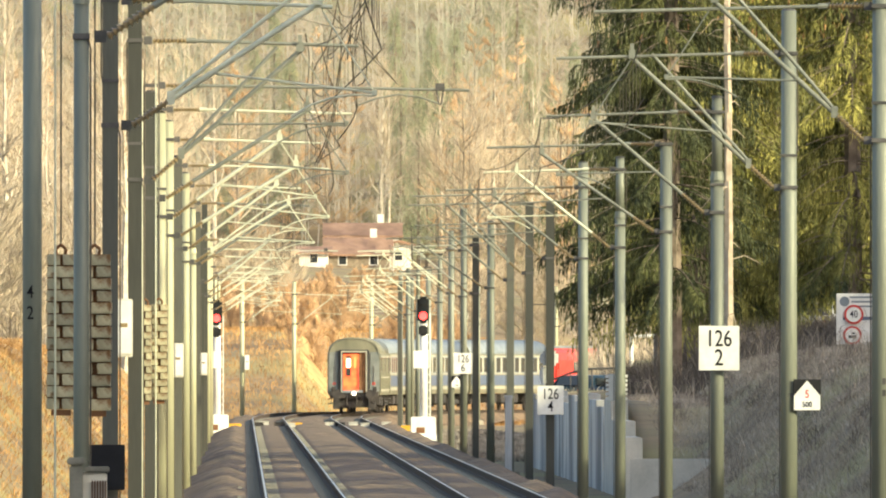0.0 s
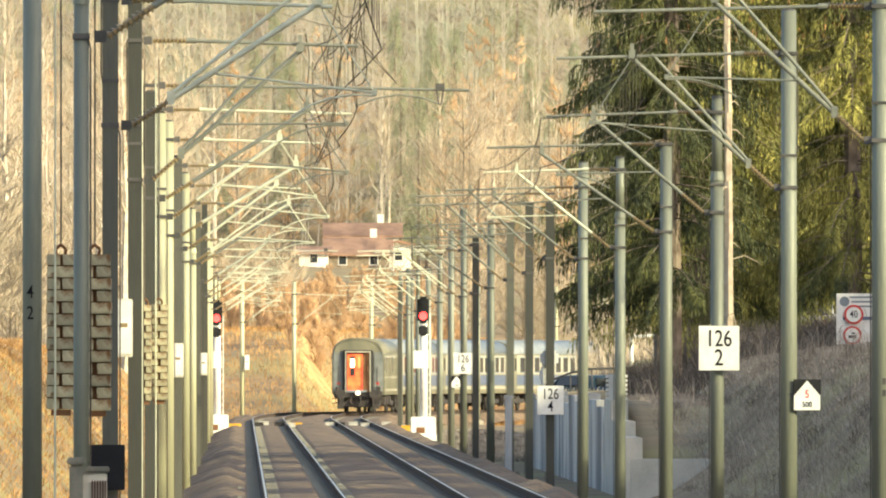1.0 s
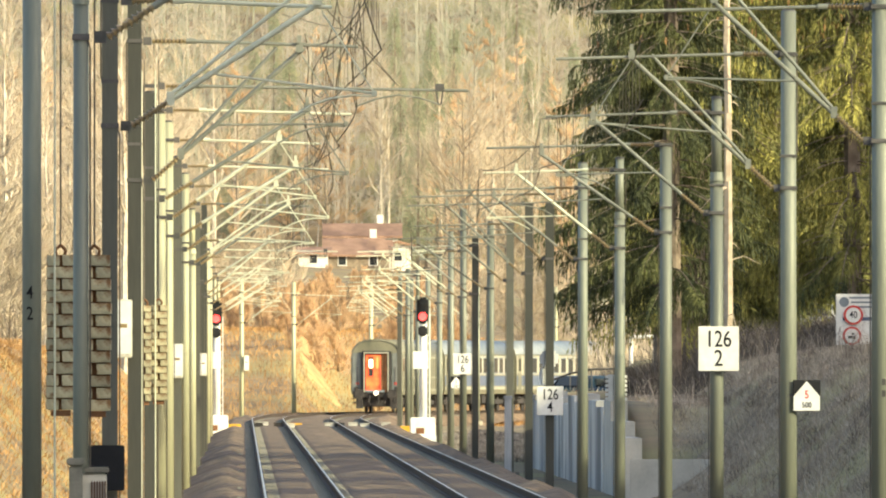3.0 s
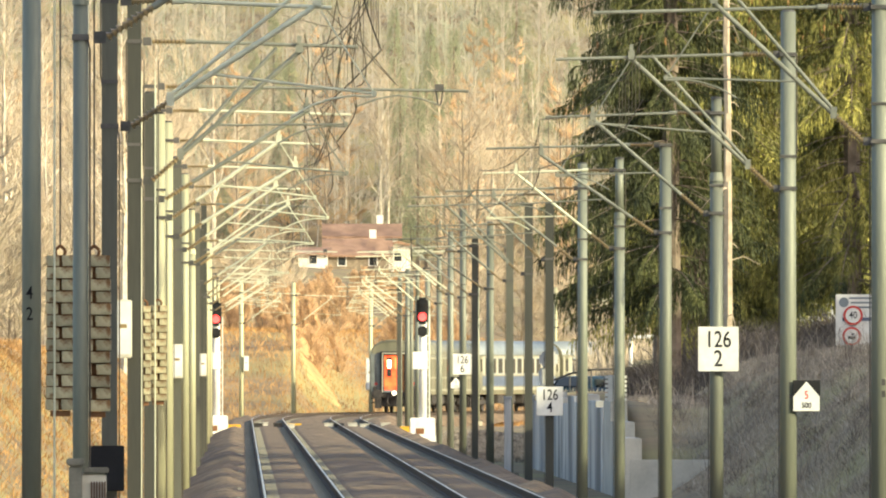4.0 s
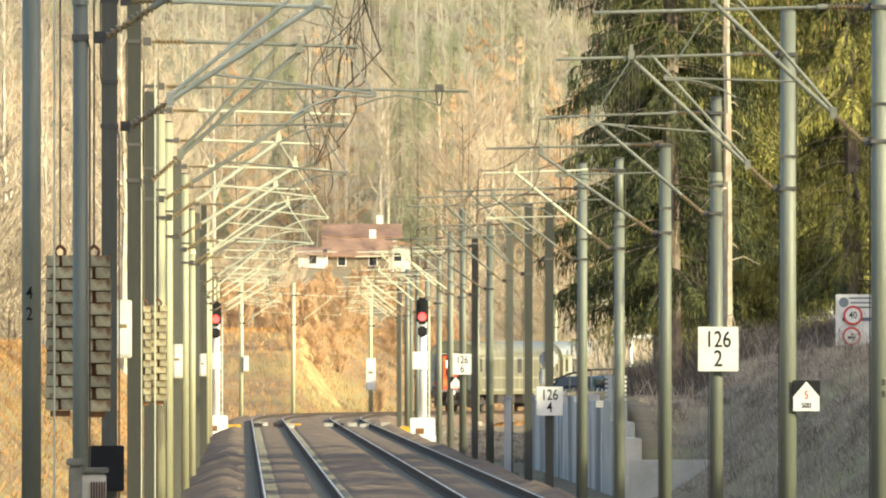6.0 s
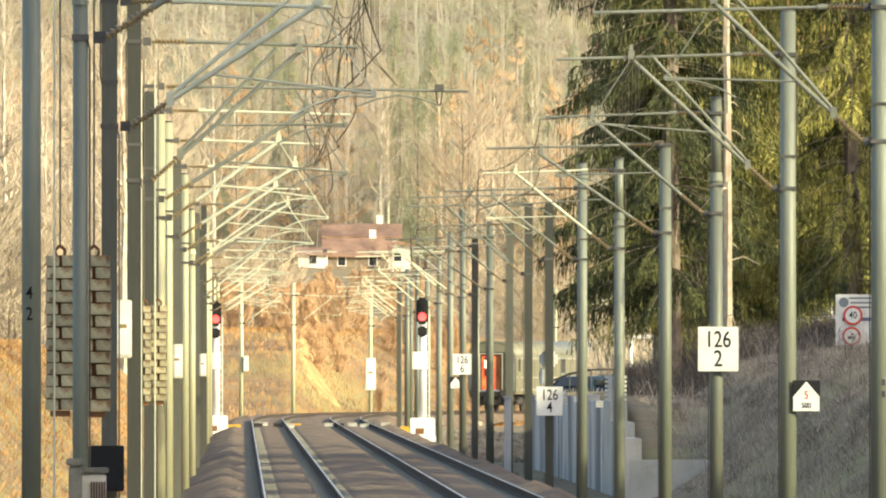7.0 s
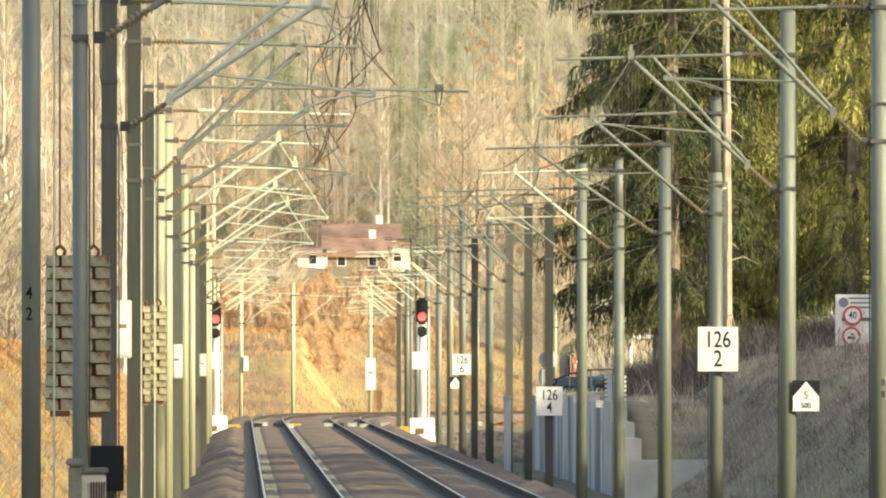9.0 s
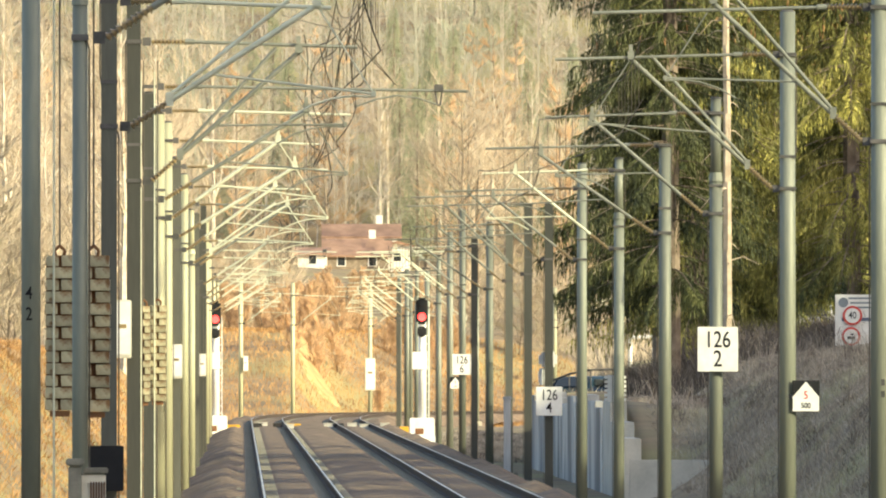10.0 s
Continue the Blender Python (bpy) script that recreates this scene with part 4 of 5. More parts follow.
for i in range(44):
    x, y = -12 + 44 * i / 40 + R.uniform(-1, 1), R.uniform(1400, 1560)
    if not 0.0017 < x / y < 0.0087:
        plant(4, x, y, R.uniform(0, 360))
for i in range(26):
    y = R.uniform(1640, 1900)
    plant(R.choice([6, 1, 2]), (R.uniform(-0.011, 0.0) if i % 2 else R.uniform(0.0085, 0.026)) * y, y, R.uniform(0, 360))
for i in range(16):
    plant(R.choice([0, 1, 3, 6]), R.uniform(-24, 0), R.uniform(1700, 2300), R.uniform(0, 360))
pine = conifer("pine_tree", "conifer among the bare trees on the hillside, haze put into its green", 21, 20.0, 3.4, 0.25, 2.0, 3, 0.8, M["hazeneedle"], on_ground(18.6, 2395), "conifers on the hillside")
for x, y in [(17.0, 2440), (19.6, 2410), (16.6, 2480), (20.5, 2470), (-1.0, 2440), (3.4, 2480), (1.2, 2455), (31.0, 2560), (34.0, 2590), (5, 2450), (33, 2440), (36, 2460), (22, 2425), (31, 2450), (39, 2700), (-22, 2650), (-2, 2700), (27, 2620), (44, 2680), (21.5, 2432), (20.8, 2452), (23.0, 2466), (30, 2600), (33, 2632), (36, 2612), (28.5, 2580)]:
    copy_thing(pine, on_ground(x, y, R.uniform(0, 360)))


def far_wood():
    """The leafless wood that covers the far slope, one sheet of trunks and twigs."""
    R = random.Random(9)
    segs = []
    for i in range(900):
        y = 2418 + 330 * (i / 900) ** 1.1
        x = R.uniform(-0.0125 * y - 4, 0.031 * y)
        z = float(height(x, y))
        tall = R.uniform(12, 21)
        foot = Vector((x, y, z - 0.3))
        tip = foot + Vector((R.gauss(0, 0.8), 0, tall))
        r = R.uniform(0.04, 0.10)
        segs.append((foot, foot.lerp(tip, 0.5), r, r * 0.7))
        segs.append((foot.lerp(tip, 0.5), tip, r * 0.7, 0.03))
        for _ in range(34):
            u = R.uniform(0.2, 0.97)
            a = foot.lerp(tip, u)
            an = R.uniform(0, 6.283)
            ln = (1.15 - u) * R.uniform(2.0, 5.0) + 0.6
            d = Vector((math.cos(an), math.sin(an), R.uniform(0.3, 1.6))).normalized()
            b = a + d * ln
            segs.append((a, b, 0.020, 0.010))
            for _ in range(4):
                c = a.lerp(b, R.uniform(0.25, 1.0))
                segs.append((c, c + (d + Vector((R.uniform(-.9, .9), R.uniform(-.9, .9), R.uniform(-.5, .9)))).normalized() * ln * R.uniform(0.3, 0.6), 0.013, 0.009))
    return segs


def soup_fast(segs):
    """Three-sided sticks, built in one go."""
    a = np.array([tuple(q[0]) for q in segs])
    b = np.array([tuple(q[1]) for q in segs])
    ra, rb = np.array([q[2] for q in segs])[:, None], np.array([q[3] for q in segs])[:, None]
    d = b - a
    d /= np.linalg.norm(d, axis=1, keepdims=True)
    u = np.cross(d, np.where(np.abs(d[:, 2:3]) > 0.9, [[1.0, 0, 0]], [[0, 0, 1.0]]))
    u /= np.linalg.norm(u, axis=1, keepdims=True)
    w = np.cross(d, u)
    rows = []
    for p, r in ((a, ra), (b, rb)):
        for k in range(3):
            an = 2 * math.pi * k / 3
            rows.append(p + r * (u * math.cos(an) + w * math.sin(an)))
    v = np.stack(rows, 1).reshape(-1, 3)
    base = np.arange(len(segs))[:, None] * 6
    f = np.concatenate([base + np.array([[k, (k + 1) % 3, 3 + (k + 1) % 3, 3 + k]]) for k in range(3)])
    return v.tolist(), f.tolist()


# Distance haze is put into the far wood's pale, greyish colours.
M["wood"] = mat("hazed_leafless_wood", (0.32, 0.305, 0.24), (0.48, 0.415, 0.35), 0.9, scale=0.05, fine=0.6, per_piece=0.12, island=True, bump=0, third=(0.28, 0.305, 0.22), third_scale=0.03)
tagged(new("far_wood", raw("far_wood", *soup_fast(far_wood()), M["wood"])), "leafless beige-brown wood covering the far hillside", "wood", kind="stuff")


def blades(name, label, category, n, place, tall, width, material, seed, lean=0.5, lift=0.0):
    """Many bent blades or twigs as one mesh; place(R) gives x, y."""
    R = random.Random(seed)
    pts = [place(R) for _ in range(n)]
    zs = height(np.array([p[0] for p in pts]), np.array([p[1] for p in pts]))
    v, f = [], []
    for (x, y), z in zip(pts, zs):
        h = R.uniform(*tall)
        dx, dy = R.gauss(0, lean) * h, R.gauss(0, lean) * h
        an = R.uniform(-0.8, 0.8)
        wx, wy = math.cos(an) * width * R.uniform(0.6, 1.3), math.sin(an) * width
        i = len(v)
        z += lift - 0.05
        v += [(x - wx, y - wy, z), (x + wx, y + wy, z), (x + dx * 0.4 + wx * 0.8, y + dy * 0.4 + wy * 0.8, z + h * 0.6), (x + dx * 0.4 - wx * 0.8, y + dy * 0.4 - wy * 0.8, z + h * 0.6), (x + dx, y + dy, z + h * R.uniform(0.7, 1.0))]
        f += [(i, i + 1, i + 2, i + 3), (i + 3, i + 2, i + 4)]
    return tagged(new(name, raw(name, v, f, material)), label, category, kind="stuff")


blades("dry_grass", "dry orange-brown grass on the cutting bank", "grass", 60000, lambda R: (R.uniform(-11, -3.0), R.uniform(250, 1150)), (0.06, 0.30), 0.010, M["grass"], 1, lean=0.7)
blades("bramble", "dead grey-brown bramble and weeds on the road bank", "undergrowth", 130000, lambda R: (R.uniform(10.5, 19), R.uniform(330, 640)), (0.05, 0.24), 0.005, M["bramble"], 2, lean=0.9)
blades("dry_grass", "dry rust-coloured grass at the foot of the hill", "grass", 60000, lambda R: (R.uniform(-8, 26), R.uniform(1285, 1440)), (0.12, 0.42), 0.014, M["grass"], 3, lean=0.2)
blades("roadside_brush", "bare beige thicket beside the road", "undergrowth", 9000, lambda R: (R.uniform(15.8, 30), R.uniform(960, 1080)), (0.6, 3.2), 0.02, M["twig"], 6, lean=0.3)
blades("track_weeds", "sparse dry weeds on the ballast shoulders", "weeds", 800, lambda R: (R.uniform(-2.8, -1.2), R.uniform(380, 1000)), (0.12, 0.35), 0.012, M["grass"], 7, lean=0.3, lift=0.12)
# The bank shades this flat, so sunlight is put into a paler colour.
blades("dry_grass", "dry grass on the flat beside the line, sunlight put into its pale colour", "grass", 26000, lambda R: (R.uniform(8.4, 13.5), R.uniform(770, 1120)), (0.06, 0.30), 0.010, M["bramble"], 12, lean=0.4)
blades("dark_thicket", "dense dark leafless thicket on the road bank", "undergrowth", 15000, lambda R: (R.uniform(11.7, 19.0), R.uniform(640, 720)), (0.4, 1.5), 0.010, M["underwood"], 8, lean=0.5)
blades("tall_weeds", "scattered tall dead weed stalks on the road bank", "weeds", 3500, lambda R: (R.uniform(10.8, 19.0), R.uniform(340, 640)), (0.4, 1.1), 0.005, M["bramble"], 9, lean=0.45)

# ---- retaining wall and bank ----


def build_retaining_wall():
    t = thing("retaining_wall", "stained grey concrete retaining wall stepping down beside the line", "retaining wall")
    n = 12
    for i in range(n):
        y0 = 590 + i * 12.6
        top = 1.62 + 0.16 * ((i * 7) % 5 - 2) / 2
        part("wall_panel", boxm((9.55 + 0.02 * (i % 2), y0 + 6.2, (top - 0.85) / 2), (0.34, 12.4, top + 0.85), 0.02), M["stained"], t)
    for y0, top in ((577, 1.66), (566, 1.15), (556, 0.77)):
        part("wall_step", boxm((9.60, y0 + 5.4, (top - 0.9) / 2), (0.44, 10.8, top + 0.9), 0.02), M["palecon"], t, "pale weathered concrete step")
    part("wing_wall", boxm((10.6, 549, -0.30), (2.4, 0.4, 1.15), 0.03), M["palecon"], t, "pale concrete wing wall")
    return t


build_retaining_wall()

# ---- signs on the masts ----


def face(x, y, z, sx=1.0):
    """A matrix for lettering that faces the camera's side."""
    return pose(x, y, z, 90) @ Matrix.Diagonal((sx, 1, 1, 1))


def build_km_sign(x, y, z, lower):
    t = thing("kilometre_sign", "white square distance plate with black numerals on a mast", "sign", "distance plates on the masts", pose(x, y, z))
    part("plate", boxm((0, 0, 0), (0.655, 0.02, 0.72), 0.006), M["white"], t)
    words("126", 0.375, M["black"], face(0, -0.014, 0.145, 0.76), t)
    words(lower, 0.375, M["black"], face(0, -0.014, -0.165, 0.80), t)
    for dz in (-0.2, 0.2):
        part("strap", boxm((0, 0.12, dz), (0.26, 0.24, 0.05)), M["clamp"], t)
    return t


build_km_sign(7.674, 364.78, 2.806, "2")
build_km_sign(7.656, 563.78, 1.675, "4")
build_km_sign(7.62, 784.78, 2.63, "6")


def build_gradient_sign(at):
    t = thing("triangle_sign", "black square plate with a white arrow-shaped field and figures", "sign", "arrow plates on the masts", at)
    part("plate", boxm((0, 0, 0), (0.385, 0.016, 0.44), 0.004), M["black"], t)
    bm = bmesh.new()
    pts = [(0, 0.205), (0.185, -0.01), (0.185, -0.212), (-0.185, -0.212), (-0.185, -0.01)]
    a = [bm.verts.new((x, -0.013, z)) for x, z in pts]
    b = [bm.verts.new((x, -0.006, z)) for x, z in pts]
    bm.faces.new(a)
    for k in range(5):
        bm.faces.new((a[k], a[(k + 1) % 5], b[(k + 1) % 5], b[k]))
    part("field", bm, M["white"], t, "white arrow-shaped field")
    words("5", 0.16, M["red"], face(0, -0.017, 0.01, 0.8), t)
    words("500", 0.11, M["black"], face(0, -0.017, -0.135, 0.85), t)
    part("bracket", boxm((-0.12, 0.05, 0), (0.30, 0.03, 0.05)), M["clamp"], t)
    return t


g = build_gradient_sign(pose(7.902, 316.85, 2.108))
copy_thing(g, pose(7.84, 831.83, 1.96))


def build_cabinet_box(x, y, z, w, h, label="cream metal switch box strapped to a mast"):
    t = thing("switch_box", label, "box", "switch boxes on the masts", pose(x, y, z))
    part("case", boxm((0, 0, 0), (w, 0.18, h), 0.012), M["cream"], t)
    part("lid", boxm((0, -0.098, 0.01), (w * 0.86, 0.014, h * 0.92), 0.005), M["white"], t)
    part("nameplate", boxm((0.0, -0.108, h * 0.05), (w * 0.45, 0.006, h * 0.07)), M["insul"], t)
    part("bracket", boxm((0, 0.14, 0), (w * 0.5, 0.12, 0.06)), M["clamp"], t)
    return t


build_cabinet_box(-1.49, 280.75, 2.985, 0.225, 0.72)
build_cabinet_box(-1.34, 461.7, 2.64, 0.23, 0.70)
build_cabinet_box(-1.27, 719.7, 2.6, 0.23, 0.72)
x, yy, th = line(1222, LEFT_X)
build_cabinet_box(x + 0.26, yy - 0.25, 2.75, 0.27, 0.82)
x, yy, th = line(1298, LEFT_X)
build_cabinet_box(x, yy - 0.3, 2.15, 0.58, 1.85, "tall cream relay cabinet on a mast")


def build_notched_board(x, y, z, w, h, n):
    t = thing("notched_board", "white board with notched edges on a mast", "sign", "", pose(x, y, z))
    part("board", boxm((0, 0, 0), (w * 0.72, 0.02, h), 0.004), M["white"], t)
    for i in range(n):
        for s in (-1, 1):
            part("tooth", boxm((s * w * 0.42, 0, h * ((i + 0.5) / n - 0.5)), (w * 0.16, 0.02, h / n * 0.62)), M["white"], t)
    part("strap", boxm((0, 0.06, 0), (0.2, 0.12, 0.05)), M["clamp"], t)
    return t


build_notched_board(7.58, 459.2, 2.09, 0.44, 0.54, 6)
build_notched_board(7.63, 564.2, 2.72, 0.46, 0.38, 1)
build_notched_board(7.49, 564.3, 2.29, 0.20, 0.42, 1)
first_mast = bpy.data.objects["catenary_mast"]
words("4", 0.19, M["black"], face(-0.02, -0.108, 3.26, 0.8), first_mast)
words("2", 0.19, M["black"], face(-0.02, -0.108, 3.045, 0.8), first_mast)

near_mast = MASTS[(-1, RIGHT_TOP[0], RIGHT_STYLE[0], RIGHT_REACH[0], RIGHT_ARM[0], True, 1.0, True)]
for z in (2.33, 2.19):
    part("number_mark", boxm((0.03, -0.118, z), (0.045, 0.006, 0.075)), M["clamp"], near_mast)

# ---- tension weights ----


def build_weights(x, y, z, w, rows, h, turn=0):
    """A hanging stack of round-cornered slabs, every other one showing its slot."""
    t = thing("tension_weight", "hanging stack of cream concrete tension weights with rusty joints", "tension weight", "tension weights", pose(x, y, z))
    whole = mesh_of("block", boxm((0, 0, 0), (w, 0.27, h * 0.93), 0.005), M["block"])
    half = mesh_of("block", boxm((0, 0, 0), (w * 0.45, 0.26, h * 0.90), 0.005), M["block"])
    R = random.Random(rows + turn)
    for r in range(rows):
        cz = (r + 0.5) * h
        pieces = [(whole, 0)] if (r + turn) % 2 else [(half, -w * 0.285), (half, w * 0.285)]
        for me, cx in pieces:
            ob = new("block", me)
            ob.parent = t
            ob.matrix_basis = pose(cx + R.uniform(-0.006, 0.006), R.uniform(-0.01, 0.01), cz, 0, R.uniform(-0.8, 0.8), R.uniform(-2, 2))
    part("core", boxm((0, 0.02, rows * h / 2), (w * 0.95, 0.20, rows * h - 0.01)), M["rust"], t, "rusty hanger plates")
    top = rows * h
    part("eye", run(bmesh.new(), [(-0.035, 0, top - 0.02), (-0.045, 0, top + 0.04), (0, 0, top + 0.08), (0.045, 0, top + 0.04), (0.035, 0, top - 0.02)], 0.014), M["rust"], t)
    part("cable", tube(bmesh.new(), (0, 0, top + 0.07), (0, 0, 6.6 - z), 0.008, seg=5), M["wire"], t)
    part("guide_rod", tube(bmesh.new(), (-w * 0.2, -0.17, -2.9), (-w * 0.2, -0.17, 4.4), 0.010, seg=5), M["tube"], t)
    part("base_plate", boxm((0, 0, -0.025), (w * 0.7, 0.2, 0.05)), M["rust"], t)
    return t


build_weights(-1.583, 196.0, 2.13, 0.245, 13, 0.104)
build_weights(-1.293, 196.6, 2.12, 0.285, 13, 0.105, 1)
build_weights(-1.315, 301.0, 2.05, 0.175, 14, 0.0915)
build_weights(-1.128, 301.5, 2.06, 0.215, 14, 0.0915, 1)

# ---- housing and black panel by the mast ----
t = thing("drive_housing", "pale concrete drive housing with a ribbed front beside a mast", "housing", at=pose(-1.27, 185.2, -0.8))
part("body", boxm((0.0, 0.15, 1.22), (0.30, 0.3, 2.44), 0.015), M["cream"], t)
part("pier", boxm((-0.10, -0.05, 1.25), (0.11, 0.16, 2.5), 0.01), M["sleeper"], t)
part("cap", boxm((-0.10, -0.05, 2.53), (0.15, 0.22, 0.06), 0.01), M["sleeper"], t)
for i in range(6):
    part("rib", boxm((0.03 + i * 0.022, -0.012, 2.22), (0.010, 0.03, 0.30)), M["rust"], t)
part("lid", boxm((0.07, 0.12, 2.46), (0.20, 0.30, 0.05), 0.01), M["sleeper"], t)
t = thing("black_panel", "square black metal panel on a mast beside the line", "panel", at=pose(-1.405, 228.78, 1.485))
part("sheet", boxm((0, -0.03, 0), (0.41, 0.03, 0.46), 0.006), M["black"], t)
part("bracket", boxm((0, 0.03, 0.1), (0.30, 0.09, 0.05)), M["clamp"], t)

# ---- signals ----


def build_signal(x, y, h, wide):
    t = thing("light_signal", "white-masted railway light signal showing red", "signal", "light signals", pose(x, y, -0.6))
    part("base", boxm((0, 0, 0.55), (1.02 * wide, 0.8, 1.1), 0.04), M["white"], t, "whitewashed concrete base")
    part("cable_hatch", boxm((-0.10, -0.41, 0.56), (0.34, 0.03, 0.24), 0.01), M["rust"], t, "dark red-brown hatch")
    part("plinth", boxm((0, -0.1, 0.12), (1.25 * wide, 1.1, 0.5), 0.05), M["white"], t)
    part("mast", tube(bmesh.new(), (0.02, 0, 1.0), (0.02, 0, h - 0.2), 0.17, 0.15, 14), M["white"], t, smooth=True)
    for s in (-0.17, 0.17):
        part("ladder_rail", tube(bmesh.new(), (0.18 + s * 0.6, 0.3, 1.0), (0.18 + s * 0.6, 0.3, h - 0.7), 0.02, seg=6), M["white"], t)
    for k in range(11):
        part("rung", tube(bmesh.new(), (0.08, 0.3, 1.2 + k * 0.32), (0.28, 0.3, 1.2 + k * 0.32), 0.012, seg=5), M["white"], t)
    head = part("signal_head", boxm((0, -0.17, h - 0.55), (0.48, 0.14, 1.08), 0.10), M["black"], t)
    for i, z in enumerate((h - 0.22, h - 0.50, h - 0.78)):
        bm = bmesh.new()
        for k in range(9):
            an = math.pi * k / 8
            box(bm, (math.cos(an) * 0.15, -0.33, z + math.sin(an) * 0.15), (0.06, 0.22, 0.02), None)
        part("hood", bm, M["black"], head)
        part("lens", tube(bmesh.new(), (0, -0.235, z), (0, -0.255, z), 0.17 if i == 2 else 0.12, seg=18), M["lamp_red"] if i == 2 else M["glass"], head, "lit red lens" if i == 2 else "dark lens")
    part("lower_head", boxm((0.0, -0.25, h - 1.38), (0.36, 0.14, 0.42), 0.06), M["black"], t)
    part("plate", boxm((-0.09, -0.20, h - 2.55), (0.60, 0.02, 0.70), 0.01), M["white"], t)
    return t


sg = build_signal(7.22, 909, 5.95, 1.0)
copy_thing(sg, pose(-1.14, 952, -0.6))

# ---- trackside equipment by the points ----


def build_point_machine(x, y, rz=0.0):
    t = thing("point_machine", "yellow point machine beside the sleepers", "point machine", "point machines", pose(x, y, -0.40, 0, 0, rz))
    part("case", boxm((0, 0, 0.16), (0.75, 0.45, 0.30), 0.03), M["yellow"], t)
    part("lid", boxm((0, 0, 0.335), (0.70, 0.42, 0.05), 0.02), M["yellow"], t)
    part("foot", boxm((0, 0, -0.02), (0.95, 0.5, 0.06)), M["under"], t)
    part("drive_rod", tube(bmesh.new(), (0.3, 0, 0.12), (1.1, 0, 0.12), 0.03, seg=6), M["under"], t)
    return t


def build_junction_box(x, y, material, label):
    t = thing("junction_box", label, "junction box", "junction boxes by the points", pose(x, y, -0.3))
    part("case", boxm((0, 0, 0.14), (0.42, 0.35, 0.26), 0.03), material, t)
    part("lid", boxm((0, 0, 0.29), (0.46, 0.38, 0.04), 0.01), material, t)
    return t


for x, y in ((-0.45, 1018), (2.35, 1035), (7.20, 985)):
    build_point_machine(x, y)
for x, y in ((0.95, 1040), (2.1, 1010), (3.9, 1025), (5.0, 1030), (5.45, 1012), (6.5, 1030)):
    build_junction_box(x, y, M["palecon"], "small pale junction box between the rails")
for x, y in ((0.7, 1022), (1.6, 1022), (4.35, 1018), (5.7, 1018)):
    build_junction_box(x, y, M["under"], "small dark junction box between the rails")

# ---- things on the road bank ----
t = thing("concrete_post", "short pale concrete post beside the line", "post", at=pose(7.50, 640, -0.8))
part("shaft", boxm((0, 0, 1.2), (0.20, 0.20, 2.5), 0.02), M["concrete"], t)
part("cap", boxm((0, 0, 2.46), (0.26, 0.26, 0.08), 0.02), M["concrete"], t)


def disc_sign(parent, x, z, r, text):
    ring = part("sign_disc", tube(bmesh.new(), (x, -0.06, z), (x, -0.08, z), r, seg=28), M["red"], parent, "round white sign with a red rim")
    part("disc_face", tube(bmesh.new(), (x, -0.08, z), (x, -0.088, z), r * 0.78, seg=28), M["white"], ring)
    if text:
        words(text, r * 1.05, M["black"], face(x, -0.092, z, 0.8), ring)
    else:
        part("bar", boxm((x, -0.092, z - r * 0.15), (r * 0.8, 0.004, r * 0.3)), M["black"], ring)
        part("bar", boxm((x + r * 0.1, -0.092, z + r * 0.22), (r * 0.3, 0.004, r * 0.2)), M["black"], ring)


gz = float(height(17.4, 640))
t = thing("road_sign", "white road board with dark lines and two red-rimmed discs", "road sign", at=pose(17.4, 640, gz))
zc = 3.86 - gz
for x in (-0.45, 0.45):
    part("post", tube(bmesh.new(), (x, 0.03, -0.3), (x, 0.03, zc + 0.7), 0.035), M["tube"], t)
part("board", boxm((0, 0, zc), (1.22, 0.03, 1.45), 0.01), M["white"], t)
part("line", boxm((0.08, -0.018, zc + 0.02), (1.0, 0.006, 0.10)), M["blue"], t)
part("emblem", tube(bmesh.new(), (-0.38, -0.016, zc + 0.5), (-0.38, -0.02, zc + 0.5), 0.14, seg=20), M["roof"], t)
for i in range(3):
    part("line", boxm((0.14, -0.018, zc + 0.62 - 0.13 * i), (0.75 - 0.1 * i, 0.006, 0.05)), M["roof"], t)
disc_sign(t, -0.12, zc + 0.13, 0.275, "40")
disc_sign(t, -0.16, zc - 0.46, 0.265, "")


